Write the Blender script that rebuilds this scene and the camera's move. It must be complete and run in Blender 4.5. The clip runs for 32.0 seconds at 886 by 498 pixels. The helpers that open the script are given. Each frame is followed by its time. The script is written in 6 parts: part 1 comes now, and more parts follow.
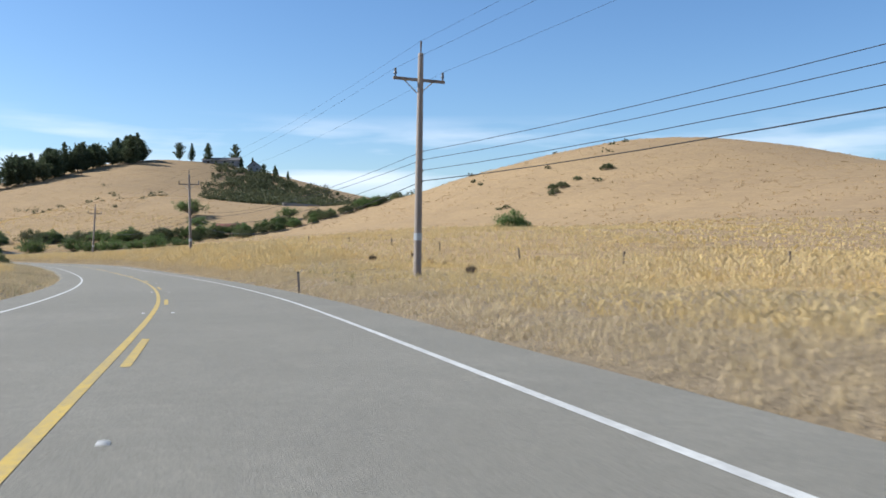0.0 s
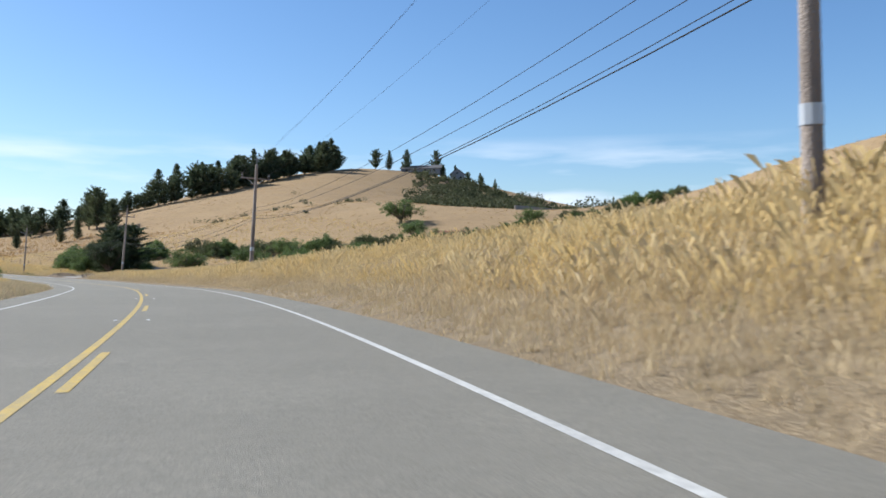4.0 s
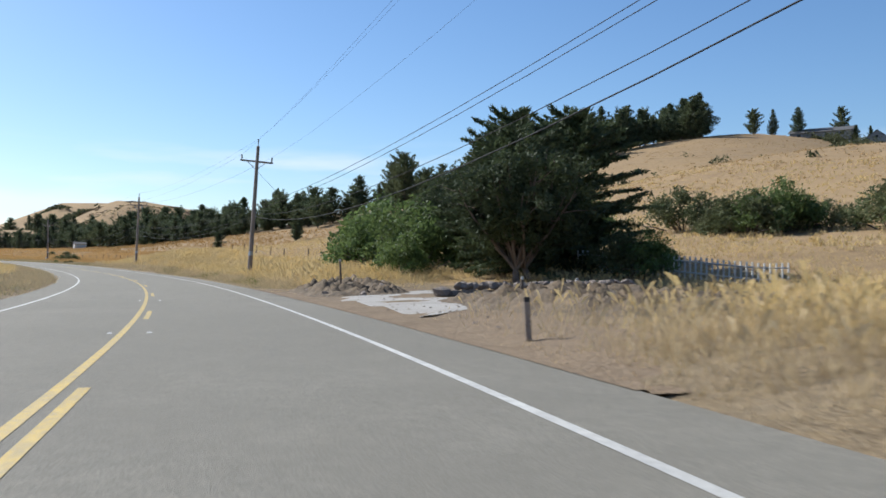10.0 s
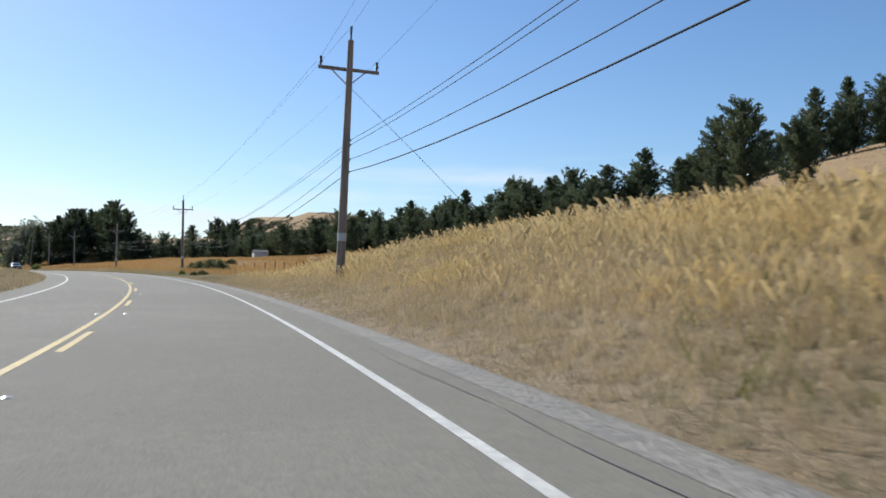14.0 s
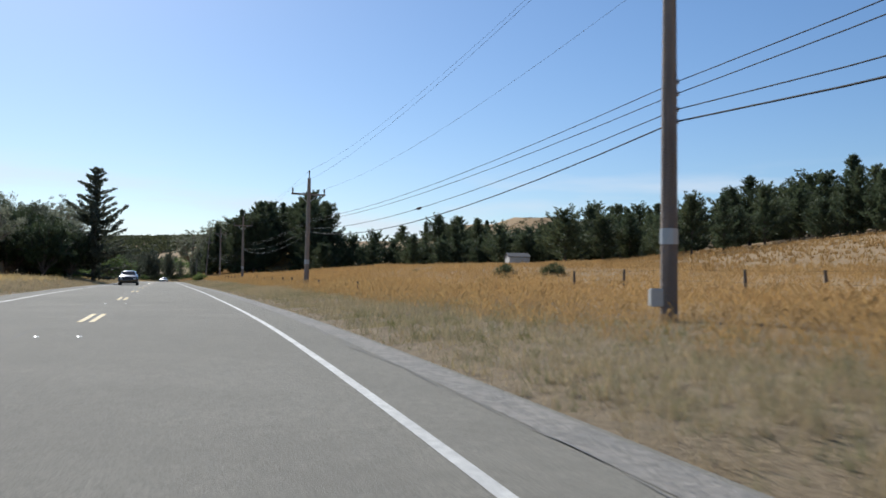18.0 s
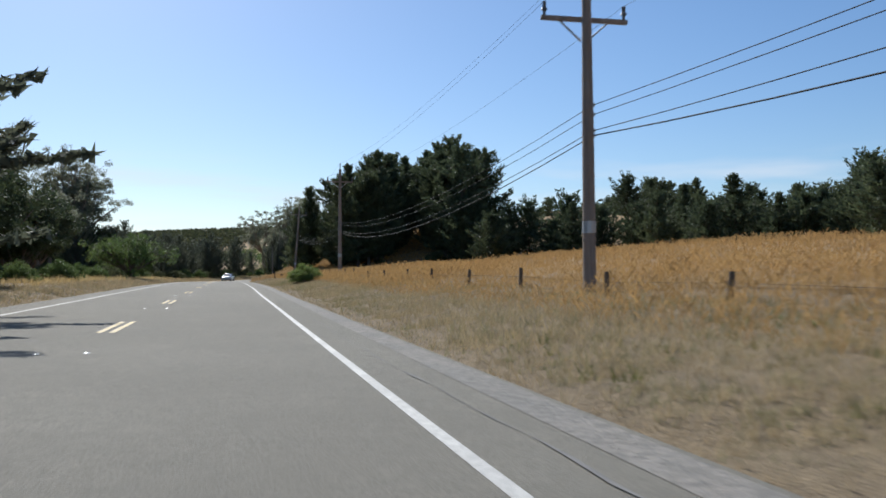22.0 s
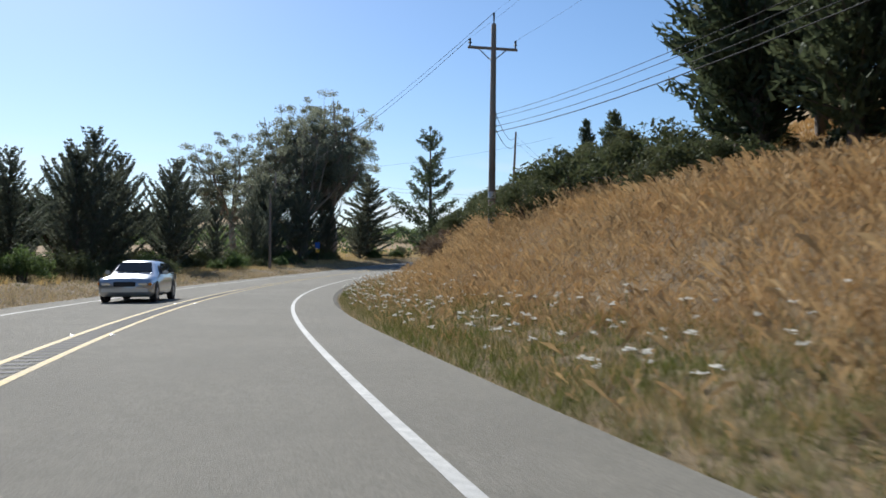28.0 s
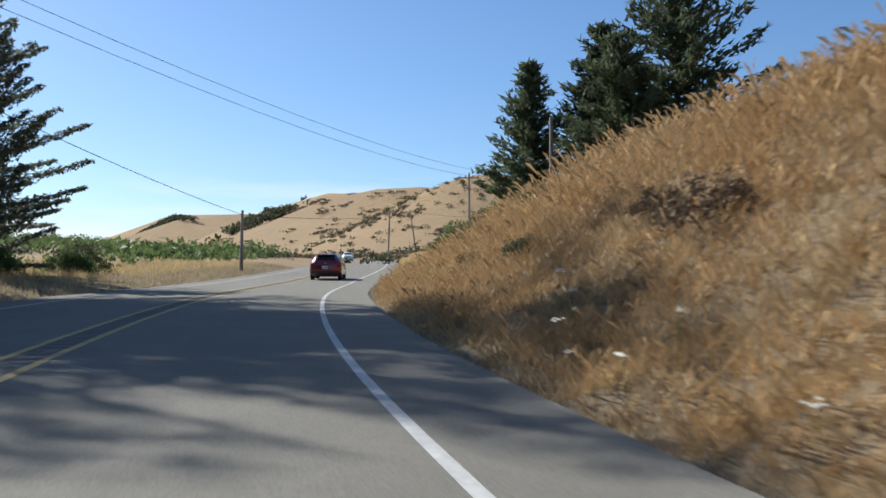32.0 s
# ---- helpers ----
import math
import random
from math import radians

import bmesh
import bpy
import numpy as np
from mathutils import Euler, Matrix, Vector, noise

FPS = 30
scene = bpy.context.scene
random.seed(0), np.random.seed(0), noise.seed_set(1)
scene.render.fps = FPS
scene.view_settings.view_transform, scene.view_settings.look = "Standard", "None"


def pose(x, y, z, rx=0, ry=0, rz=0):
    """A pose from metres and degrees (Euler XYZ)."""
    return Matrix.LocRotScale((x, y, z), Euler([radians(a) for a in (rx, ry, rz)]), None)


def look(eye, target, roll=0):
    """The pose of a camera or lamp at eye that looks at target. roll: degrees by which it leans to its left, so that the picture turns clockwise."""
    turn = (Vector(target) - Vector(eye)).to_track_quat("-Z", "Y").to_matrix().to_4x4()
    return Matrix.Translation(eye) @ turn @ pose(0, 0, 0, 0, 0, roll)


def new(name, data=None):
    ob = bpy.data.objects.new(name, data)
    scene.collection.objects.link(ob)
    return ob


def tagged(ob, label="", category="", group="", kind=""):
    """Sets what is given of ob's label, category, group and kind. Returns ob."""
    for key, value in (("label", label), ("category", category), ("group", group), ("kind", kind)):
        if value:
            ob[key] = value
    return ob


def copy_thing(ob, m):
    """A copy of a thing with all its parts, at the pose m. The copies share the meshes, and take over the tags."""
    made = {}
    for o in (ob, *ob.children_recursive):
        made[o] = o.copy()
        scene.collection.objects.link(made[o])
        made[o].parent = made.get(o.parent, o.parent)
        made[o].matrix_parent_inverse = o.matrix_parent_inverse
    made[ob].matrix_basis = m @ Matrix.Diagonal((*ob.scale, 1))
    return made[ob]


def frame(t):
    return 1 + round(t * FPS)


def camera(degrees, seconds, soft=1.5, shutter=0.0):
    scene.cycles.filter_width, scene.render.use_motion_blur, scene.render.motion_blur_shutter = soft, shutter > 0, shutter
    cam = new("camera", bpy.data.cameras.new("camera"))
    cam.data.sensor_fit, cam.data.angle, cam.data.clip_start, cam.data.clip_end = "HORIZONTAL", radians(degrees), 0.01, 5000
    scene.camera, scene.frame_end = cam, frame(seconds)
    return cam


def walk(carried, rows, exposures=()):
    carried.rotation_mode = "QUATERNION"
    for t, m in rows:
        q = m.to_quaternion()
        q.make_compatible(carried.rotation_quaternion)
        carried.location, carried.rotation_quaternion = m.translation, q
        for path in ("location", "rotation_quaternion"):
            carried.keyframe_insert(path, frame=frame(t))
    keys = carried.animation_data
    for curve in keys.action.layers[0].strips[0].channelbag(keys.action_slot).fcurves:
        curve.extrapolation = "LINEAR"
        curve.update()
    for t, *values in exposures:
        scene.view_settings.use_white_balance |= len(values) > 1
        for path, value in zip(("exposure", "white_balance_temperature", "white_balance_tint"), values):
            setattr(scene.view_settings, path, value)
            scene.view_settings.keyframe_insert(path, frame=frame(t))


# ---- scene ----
CAM = camera(52.92, 32.0, soft=1.6, shutter=0.12)
PATH = [
    (0, (0.029, 0.006, 0.000), (0.800, 9.976, -0.084), 0.11),
    (0.5, (-2.000, 11.292, -0.320), (-1.467, 21.281, -0.360), 0.22),
    (1, (-4.250, 22.544, -0.610), (-3.903, 32.535, -0.628), -0.02),
    (1.5, (-6.743, 33.732, -0.880), (-6.757, 43.729, -0.891), 0.07),
    (2, (-9.586, 44.813, -1.150), (-9.878, 54.813, -1.164), -0.05),
    (2.5, (-12.808, 55.780, -1.390), (-13.402, 65.766, -1.378), -0.06),
    (3, (-16.318, 66.648, -1.600), (-17.101, 76.617, -1.558), 0.2),
    (3.5, (-20.018, 77.458, -1.810), (-20.975, 87.409, -1.799), -0.02),
    (4, (-23.979, 88.187, -1.960), (-25.238, 98.105, -1.810), 0),
    (4.5, (-28.269, 98.806, -2.040), (-29.833, 108.680, -1.848), 0),
    (5, (-32.860, 109.305, -2.100), (-34.672, 119.138, -1.922), 0),
    (5.5, (-37.690, 119.684, -2.210), (-39.702, 129.482, -2.124), 0.46),
    (6, (-42.721, 129.946, -2.360), (-44.974, 139.690, -2.273), 0.7),
    (6.5, (-48.004, 140.067, -2.550), (-50.519, 149.745, -2.509), 0.28),
    (7, (-53.570, 150.024, -2.750), (-56.392, 159.615, -2.662), 0.17),
    (7.5, (-59.461, 159.783, -2.930), (-62.564, 169.292, -2.853), -0.2),
    (8, (-65.675, 169.399, -3.100), (-69.004, 178.824, -3.010), 0.15),
    (8.5, (-72.154, 178.931, -3.230), (-75.665, 188.290, -3.078), 0.23),
    (9, (-78.856, 188.408, -3.310), (-82.587, 197.686, -3.130), -0.05),
    (9.5, (-85.788, 197.774, -3.370), (-89.779, 206.946, -3.200), -0.04),
    (10.0, (-92.99, 206.95, -3.42), (-97.230, 216.008, -3.221), -0.05),
    (10.5, (-100.41, 215.95, -3.45), (-104.836, 224.911, -3.252), 0.15),
    (11.0, (-107.97, 224.80, -3.47), (-112.505, 233.706, -3.257), 0.01),
    (11.5, (-115.68, 233.47, -3.46), (-120.465, 242.242, -3.211), 0.05),
    (12.0, (-123.61, 241.87, -3.42), (-128.666, 250.496, -3.122), 0.27),
    (12.5, (-131.77, 250.03, -3.35), (-137.060, 258.508, -3.068), 0.15),
    (13.0, (-140.19, 257.93, -3.28), (-145.768, 266.225, -2.994), -0.15),
    (13.5, (-148.87, 265.60, -3.18), (-154.673, 273.734, -2.843), 0.07),
    (14.0, (-157.75, 273.06, -3.05), (-163.723, 281.074, -2.690), 0.15),
    (14.5, (-166.78, 280.31, -2.91), (-172.948, 288.171, -2.562), 0.20),
    (15.0, (-175.96, 287.29, -2.74), (-182.334, 294.989, -2.346), 0.00),
    (15.5, (-185.29, 294.01, -2.54), (-191.865, 301.534, -2.126), 0.00),
    (16.0, (-194.76, 300.46, -2.33), (-201.524, 307.814, -1.900), 0.00),
    (16.5, (-204.36, 306.65, -2.11), (-211.308, 313.821, -1.677), 0.50),
    (17.0, (-214.08, 312.55, -1.88), (-221.231, 319.521, -1.442), 0.52),
    (17.5, (-223.92, 318.15, -1.67), (-231.258, 324.930, -1.233), 0.46),
    (18.0, (-233.85, 323.47, -1.45), (-241.360, 330.059, -0.992), 0.60),
    (18.5, (-243.89, 328.50, -1.26), (-251.588, 334.877, -0.847), 0.15),
    (19.0, (-254.06, 333.30, -1.08), (-261.876, 339.524, -0.647), 0.31),
    (19.5, (-264.35, 337.96, -0.90), (-272.225, 344.102, -0.472), 0.03),
    (20.0, (-274.74, 342.55, -0.73), (-282.676, 348.631, -0.364), -0.24),
    (20.5, (-285.25, 347.16, -0.60), (-293.173, 353.252, -0.219), -0.16),
    (21.0, (-295.89, 351.81, -0.48), (-303.823, 357.886, -0.129), -0.27),
    (21.5, (-306.67, 356.51, -0.37), (-314.617, 362.562, -0.000), -0.12),
    (22.0, (-317.62, 361.26, -0.27), (-325.573, 367.309, 0.088), -0.25),
    (22.5, (-328.72, 366.07, -0.16), (-336.663, 372.135, 0.215), -0.42),
    (23.0, (-339.91, 370.95, -0.03), (-347.836, 377.031, 0.374), -0.57),
    (23.5, (-351.16, 375.86, 0.10), (-359.101, 381.924, 0.450), -0.80),
    (24.0, (-362.43, 380.78, 0.24), (-370.355, 386.869, 0.626), -0.29),
    (24.5, (-373.66, 385.72, 0.38), (-381.576, 391.815, 0.701), -0.41),
    (25.0, (-384.80, 390.63, 0.50), (-392.707, 396.744, 0.847), -0.21),
    (25.5, (-395.84, 395.48, 0.61), (-403.779, 401.554, 0.904), -0.02),
    (26.0, (-406.78, 400.24, 0.67), (-414.732, 406.292, 0.916), 0.00),
    (26.5, (-417.61, 404.94, 0.71), (-425.548, 411.017, 0.969), 0.06),
    (27.0, (-428.30, 409.69, 0.76), (-436.158, 415.875, 1.045), 0.00),
    (27.5, (-438.83, 414.60, 0.82), (-446.544, 420.959, 1.103), 0.00),
    (28.0, (-449.18, 419.76, 0.86), (-456.702, 426.342, 1.126), 0.00),
    (28.5, (-459.34, 425.23, 0.86), (-466.632, 432.073, 1.048), 0.19),
    (29.0, (-469.28, 431.06, 0.86), (-476.316, 438.167, 1.116), -0.00),
    (29.5, (-478.94, 437.27, 0.92), (-485.637, 444.689, 1.224), -0.28),
    (30.0, (-488.23, 443.86, 1.02), (-494.588, 451.575, 1.369), -0.17),
    (30.5, (-497.18, 450.85, 1.18), (-503.182, 458.841, 1.579), 0.09),
    (31.0, (-505.84, 458.30, 1.38), (-511.421, 466.590, 1.832), -0.14),
    (31.5, (-514.14, 466.29, 1.64), (-519.219, 474.887, 2.137), 0.07),
    (32.0, (-521.97, 474.78, 1.95), (-526.506, 483.675, 2.504), -0.07),
]
walk(CAM, [(t, look(e, g, r)) for t, e, g, r in PATH],
     exposures=[(0.0, 0.72, 5950, 10), (5.0, 0.70, 5950, 10), (10.0, 0.56, 6050, 10), (14.0, 0.44, 6050, 10), (18.0, 0.24, 6050, 10), (25.0, 0.26, 6050, 10), (29.0, 0.48, 6050, 10), (32.0, 0.58, 6050, 10)])

# ---- sky and sun ----
SUN_TURN, SUN_HEIGHT = 78.0, 37.5          # degrees to the left of +y, and above the horizon
world = bpy.data.worlds.new("sky")
scene.world = world
world.use_nodes = True
wn, wl = world.node_tree.nodes, world.node_tree.links
wn.clear()
w_out, w_bg, w_sky = wn.new("ShaderNodeOutputWorld"), wn.new("ShaderNodeBackground"), wn.new("ShaderNodeTexSky")
w_sky.sky_type, w_sky.sun_disc = "NISHITA", False
w_sky.sun_elevation, w_sky.sun_rotation = radians(SUN_HEIGHT), radians(-SUN_TURN)
w_sky.altitude, w_sky.air_density, w_sky.dust_density, w_sky.ozone_density = 50, 1.0, 0.5, 4.0
w_bg.inputs["Strength"].default_value = 0.086
w_co, w_map, w_noise, w_ramp = wn.new("ShaderNodeTexCoord"), wn.new("ShaderNodeMapping"), wn.new("ShaderNodeTexNoise"), wn.new("ShaderNodeValToRGB")
w_map.inputs["Scale"].default_value = (2.2, 2.2, 16.0)
w_map.inputs["Location"].default_value = (1.35, 0.6, 0.9)
w_noise.inputs["Scale"].default_value, w_noise.inputs["Detail"].default_value = 1.6, 6.0
w_ramp.color_ramp.elements[0].position, w_ramp.color_ramp.elements[1].position = 0.43, 0.62
w_sep, w_band, w_mul, w_mix = wn.new("ShaderNodeSeparateXYZ"), wn.new("ShaderNodeValToRGB"), wn.new("ShaderNodeMath"), wn.new("ShaderNodeMixRGB")
for pos, val in ((0.045, 0.0), (0.065, 0.75), (0.115, 0.6), (0.14, 0.0)):
    el = w_band.color_ramp.elements.new(pos)
    el.color = (val, val, val, 1)
w_band.color_ramp.elements[0].color = (0, 0, 0, 1)
w_band.color_ramp.elements[-1].color = (0, 0, 0, 1)
w_mul.operation = "MULTIPLY"
wl.new(w_co.outputs["Generated"], w_map.inputs["Vector"])
wl.new(w_map.outputs["Vector"], w_noise.inputs["Vector"])
wl.new(w_noise.outputs["Fac"], w_ramp.inputs["Fac"])
wl.new(w_co.outputs["Generated"], w_sep.inputs["Vector"])
wl.new(w_sep.outputs["Z"], w_band.inputs["Fac"])
wl.new(w_ramp.outputs["Color"], w_mul.inputs[0])
wl.new(w_band.outputs["Color"], w_mul.inputs[1])
wl.new(w_mul.outputs["Value"], w_mix.inputs["Fac"])
w_hue = wn.new("ShaderNodeHueSaturation")
w_hue.inputs["Saturation"].default_value = 1.08
wl.new(w_sky.outputs["Color"], w_hue.inputs["Color"])
wl.new(w_hue.outputs["Color"], w_mix.inputs["Color1"])
w_mix.inputs["Color2"].default_value = (7.6, 7.9, 8.3, 1)
wl.new(w_mix.outputs["Color"], w_bg.inputs["Color"])
wl.new(w_bg.outputs["Background"], w_out.inputs["Surface"])

sun_data = bpy.data.lights.new("sun", "SUN")
sun_data.energy, sun_data.angle, sun_data.color = 5.0, radians(0.53), (1.0, 0.955, 0.87)
sun_ob = new("sun", sun_data)
az, el = radians(SUN_TURN), radians(SUN_HEIGHT)
sun_dir = Vector((-math.sin(az) * math.cos(el), math.cos(az) * math.cos(el), math.sin(el)))
sun_ob.matrix_world = look(sun_dir * 300, (0, 0, 0))

# ---- materials ----
def mat(name, base, rough=0.8, metal=0.0, grain=(), bump=0.0, bump_scale=30.0, vary=0.0, translucent=0.0, coat=0.0, spec=None):
    """grain: rows of (scale, colour, amount, stretch) laid over the base colour by noise, world-sized. vary: brightness drift from piece to piece."""
    m = bpy.data.materials.new(name)
    m.use_nodes = True
    n, l = m.node_tree.nodes, m.node_tree.links
    p = n["Principled BSDF"]
    p.inputs["Roughness"].default_value, p.inputs["Metallic"].default_value = rough, metal
    p.inputs["Coat Weight"].default_value = coat
    p.inputs["Specular IOR Level"].default_value = spec if spec is not None else (0.15 if translucent else 0.5)
    geo = n.new("ShaderNodeNewGeometry")
    col = n.new("ShaderNodeRGB")
    col.outputs[0].default_value = (*base, 1)
    out = col.outputs[0]
    for i, (scale, colour, amount, stretch) in enumerate(grain):
        mp, nz, rp, mx = n.new("ShaderNodeMapping"), n.new("ShaderNodeTexNoise"), n.new("ShaderNodeValToRGB"), n.new("ShaderNodeMixRGB")
        mp.inputs["Scale"].default_value = (scale * stretch[0], scale * stretch[1], scale * stretch[2])
        mp.inputs["Location"].default_value = (3.1 * i, 1.7 * i, 0.3)
        nz.inputs["Scale"].default_value, nz.inputs["Detail"].default_value, nz.inputs["Roughness"].default_value = 1.0, 5.0, 0.6
        rp.color_ramp.elements[0].position, rp.color_ramp.elements[1].position = 0.43, 0.58
        rp.color_ramp.elements[1].color = (amount, amount, amount, 1)
        mx.inputs["Color2"].default_value = (*colour, 1)
        l.new(geo.outputs["Position"], mp.inputs["Vector"])
        l.new(mp.outputs["Vector"], nz.inputs["Vector"])
        l.new(nz.outputs["Fac"], rp.inputs["Fac"])
        l.new(rp.outputs["Color"], mx.inputs["Fac"])
        l.new(out, mx.inputs["Color1"])
        out = mx.outputs["Color"]
    if vary:
        hs, mr, ad = n.new("ShaderNodeHueSaturation"), n.new("ShaderNodeMapRange"), n.new("ShaderNodeMath")
        info = n.new("ShaderNodeObjectInfo")
        ad.operation = "ADD"
        mr.inputs["From Max"].default_value = 2.0
        mr.inputs["To Min"].default_value, mr.inputs["To Max"].default_value = 1 - vary, 1 + vary
        l.new(geo.outputs["Random Per Island"], ad.inputs[0])
        l.new(info.outputs["Random"], ad.inputs[1])
        l.new(ad.outputs["Value"], mr.inputs["Value"])
        l.new(mr.outputs["Result"], hs.inputs["Value"])
        l.new(out, hs.inputs["Color"])
        out = hs.outputs["Color"]
    l.new(out, p.inputs["Base Color"])
    if bump:
        bn, bz = n.new("ShaderNodeBump"), n.new("ShaderNodeTexNoise")
        bz.inputs["Scale"].default_value, bz.inputs["Detail"].default_value = bump_scale, 6.0
        l.new(geo.outputs["Position"], bz.inputs["Vector"])
        bn.inputs["Strength"].default_value, bn.inputs["Distance"].default_value = min(1.0, bump), 0.05
        l.new(bz.outputs["Fac"], bn.inputs["Height"])
        l.new(bn.outputs["Normal"], p.inputs["Normal"])
    if translucent:
        tr, ms = n.new("ShaderNodeBsdfTranslucent"), n.new("ShaderNodeMixShader")
        l.new(out, tr.inputs["Color"])
        ms.inputs["Fac"].default_value = translucent
        l.new(p.outputs["BSDF"], ms.inputs[1])
        l.new(tr.outputs["BSDF"], ms.inputs[2])
        l.new(ms.outputs["Shader"], n["Material Output"].inputs["Surface"])
    return m


U = (1, 1, 1)
M_ASPHALT = mat("asphalt", (0.225, 0.208, 0.168), 0.92, spec=0.25, grain=((0.07, (0.255, 0.236, 0.192), 0.8, U), (0.5, (0.20, 0.185, 0.15), 0.5, (1, 1, 1)), (6.0, (0.19, 0.176, 0.142), 0.4, U), (60.0, (0.12, 0.112, 0.092), 0.6, U)), bump=0.45, bump_scale=110)
M_CRACK = mat("crack_sealer", (0.12, 0.115, 0.107), 0.85, grain=((2.0, (0.17, 0.163, 0.15), 0.8, U),))
M_GROOVE = mat("rumble_groove", (0.075, 0.072, 0.068), 0.85, grain=((2.0, (0.11, 0.105, 0.098), 0.7, U),))
M_GRAVEL = mat("gravel_verge", (0.22, 0.205, 0.18), 0.95, grain=((0.8, (0.265, 0.24, 0.205), 0.8, U), (9.0, (0.15, 0.14, 0.12), 0.7, U)), bump=1.0, bump_scale=18)
M_WHITE = mat("white_line_paint", (0.54, 0.53, 0.485), 0.7, grain=((1.2, (0.40, 0.39, 0.36), 0.6, U), (14.0, (0.29, 0.28, 0.26), 0.5, U)), bump=0.3, bump_scale=80)
M_YELLOW = mat("yellow_line_paint", (0.46, 0.31, 0.05), 0.7, grain=((1.2, (0.36, 0.26, 0.08), 0.6, U), (14.0, (0.22, 0.19, 0.12), 0.5, U)), bump=0.3, bump_scale=80)
M_STUD = mat("road_stud_plastic", (0.42, 0.41, 0.38), 0.3)
M_GROUND = mat("dry_grassland", (0.30, 0.207, 0.11), 0.95, spec=0.1, grain=((0.007, (0.215, 0.147, 0.09), 0.75, U), (0.018, (0.345, 0.24, 0.126), 0.7, (1, 1, 3.5)), (0.05, (0.205, 0.142, 0.086), 0.6, (1, 1, 4)), (0.3, (0.335, 0.235, 0.12), 0.6, (1, 1, 4)), (1.1, (0.215, 0.148, 0.082), 0.6, U), (4.0, (0.20, 0.138, 0.076), 0.5, U), (18.0, (0.35, 0.25, 0.135), 0.5, U)), bump=0.8, bump_scale=1.6)
M_HILL = mat("hill_grass", (0.42, 0.295, 0.15), 0.9, grain=((0.012, (0.36, 0.25, 0.13), 0.8, U), (0.05, (0.46, 0.325, 0.165), 0.7, U)), vary=0.2, translucent=0.35)
M_GRASS = mat("dry_grass", (0.58, 0.43, 0.185), 0.8, grain=((0.05, (0.57, 0.40, 0.15), 0.7, U), (0.35, (0.52, 0.42, 0.25), 0.6, U), (2.0, (0.40, 0.31, 0.18), 0.4, U)), vary=0.3, translucent=0.35)
M_GRASS_LOW = mat("bleached_grass", (0.52, 0.41, 0.245), 0.85, grain=((0.1, (0.46, 0.36, 0.21), 0.8, U), (0.8, (0.36, 0.28, 0.165), 0.5, U)), vary=0.35, translucent=0.25)
M_VERGE = mat("faded_green_grass", (0.31, 0.285, 0.155), 0.85, grain=((0.15, (0.23, 0.225, 0.11), 0.8, U), (0.9, (0.36, 0.295, 0.185), 0.6, U)), vary=0.35, translucent=0.25)
M_SOIL = mat("thatch_covered_soil", (0.24, 0.176, 0.10), 0.95, spec=0.1, grain=((0.1, (0.19, 0.145, 0.09), 0.7, U), (0.7, (0.275, 0.212, 0.135), 0.6, U), (3.0, (0.14, 0.106, 0.068), 0.6, U), (14.0, (0.31, 0.245, 0.16), 0.5, U), (45.0, (0.11, 0.085, 0.056), 0.5, U)), bump=1.0, bump_scale=22.0)
M_FIELD = mat("orange_field_grass", (0.48, 0.30, 0.115), 0.8, grain=((0.03, (0.53, 0.345, 0.14), 0.8, U), (0.3, (0.42, 0.26, 0.105), 0.7, U), (2.0, (0.30, 0.19, 0.085), 0.4, U)), vary=0.25, translucent=0.3)
M_BANK = mat("rusty_bank_grass", (0.60, 0.40, 0.185), 0.85, grain=((0.12, (0.50, 0.305, 0.13), 0.8, U), (0.7, (0.58, 0.43, 0.235), 0.7, U), (3.0, (0.29, 0.19, 0.095), 0.5, U)), vary=0.35, translucent=0.25)
M_SCRUB = mat("hillside_scrub", (0.075, 0.085, 0.04), 0.75, grain=((0.05, (0.11, 0.11, 0.055), 0.7, U), (0.5, (0.05, 0.055, 0.03), 0.6, U)), vary=0.4, translucent=0.3)
M_GREEN = mat("green_weeds", (0.13, 0.15, 0.035), 0.7, grain=((0.6, (0.20, 0.18, 0.06), 0.7, U),), vary=0.3, translucent=0.3)
M_PINE = mat("pine_needles", (0.095, 0.122, 0.066), 0.65, grain=((0.05, (0.12, 0.135, 0.065), 0.7, U), (0.6, (0.05, 0.065, 0.037), 0.6, U)), vary=0.35, translucent=0.35)
M_CYPRESS = mat("cypress_foliage", (0.125, 0.14, 0.10), 0.7, grain=((0.5, (0.14, 0.15, 0.10), 0.6, U),), vary=0.35, translucent=0.4)
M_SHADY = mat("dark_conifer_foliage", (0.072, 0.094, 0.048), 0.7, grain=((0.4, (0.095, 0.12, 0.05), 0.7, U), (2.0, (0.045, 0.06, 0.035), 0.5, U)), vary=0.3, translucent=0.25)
M_EUC = mat("eucalyptus_leaves", (0.20, 0.215, 0.15), 0.55, grain=((0.4, (0.235, 0.245, 0.165), 0.7, U),), vary=0.35, translucent=0.5)
M_SHRUB = mat("shrub_leaves", (0.115, 0.17, 0.055), 0.6, grain=((0.3, (0.15, 0.20, 0.065), 0.7, U), (1.5, (0.05, 0.065, 0.025), 0.5, U)), vary=0.35, translucent=0.4)
M_WITHY = mat("willow_leaves", (0.15, 0.20, 0.055), 0.6, grain=((0.8, (0.19, 0.235, 0.075), 0.7, U),), vary=0.3, translucent=0.4)
M_DRY_BRUSH = mat("dry_brush_twigs", (0.17, 0.125, 0.085), 0.85, grain=((0.5, (0.23, 0.17, 0.105), 0.7, U),), vary=0.35, translucent=0.15)
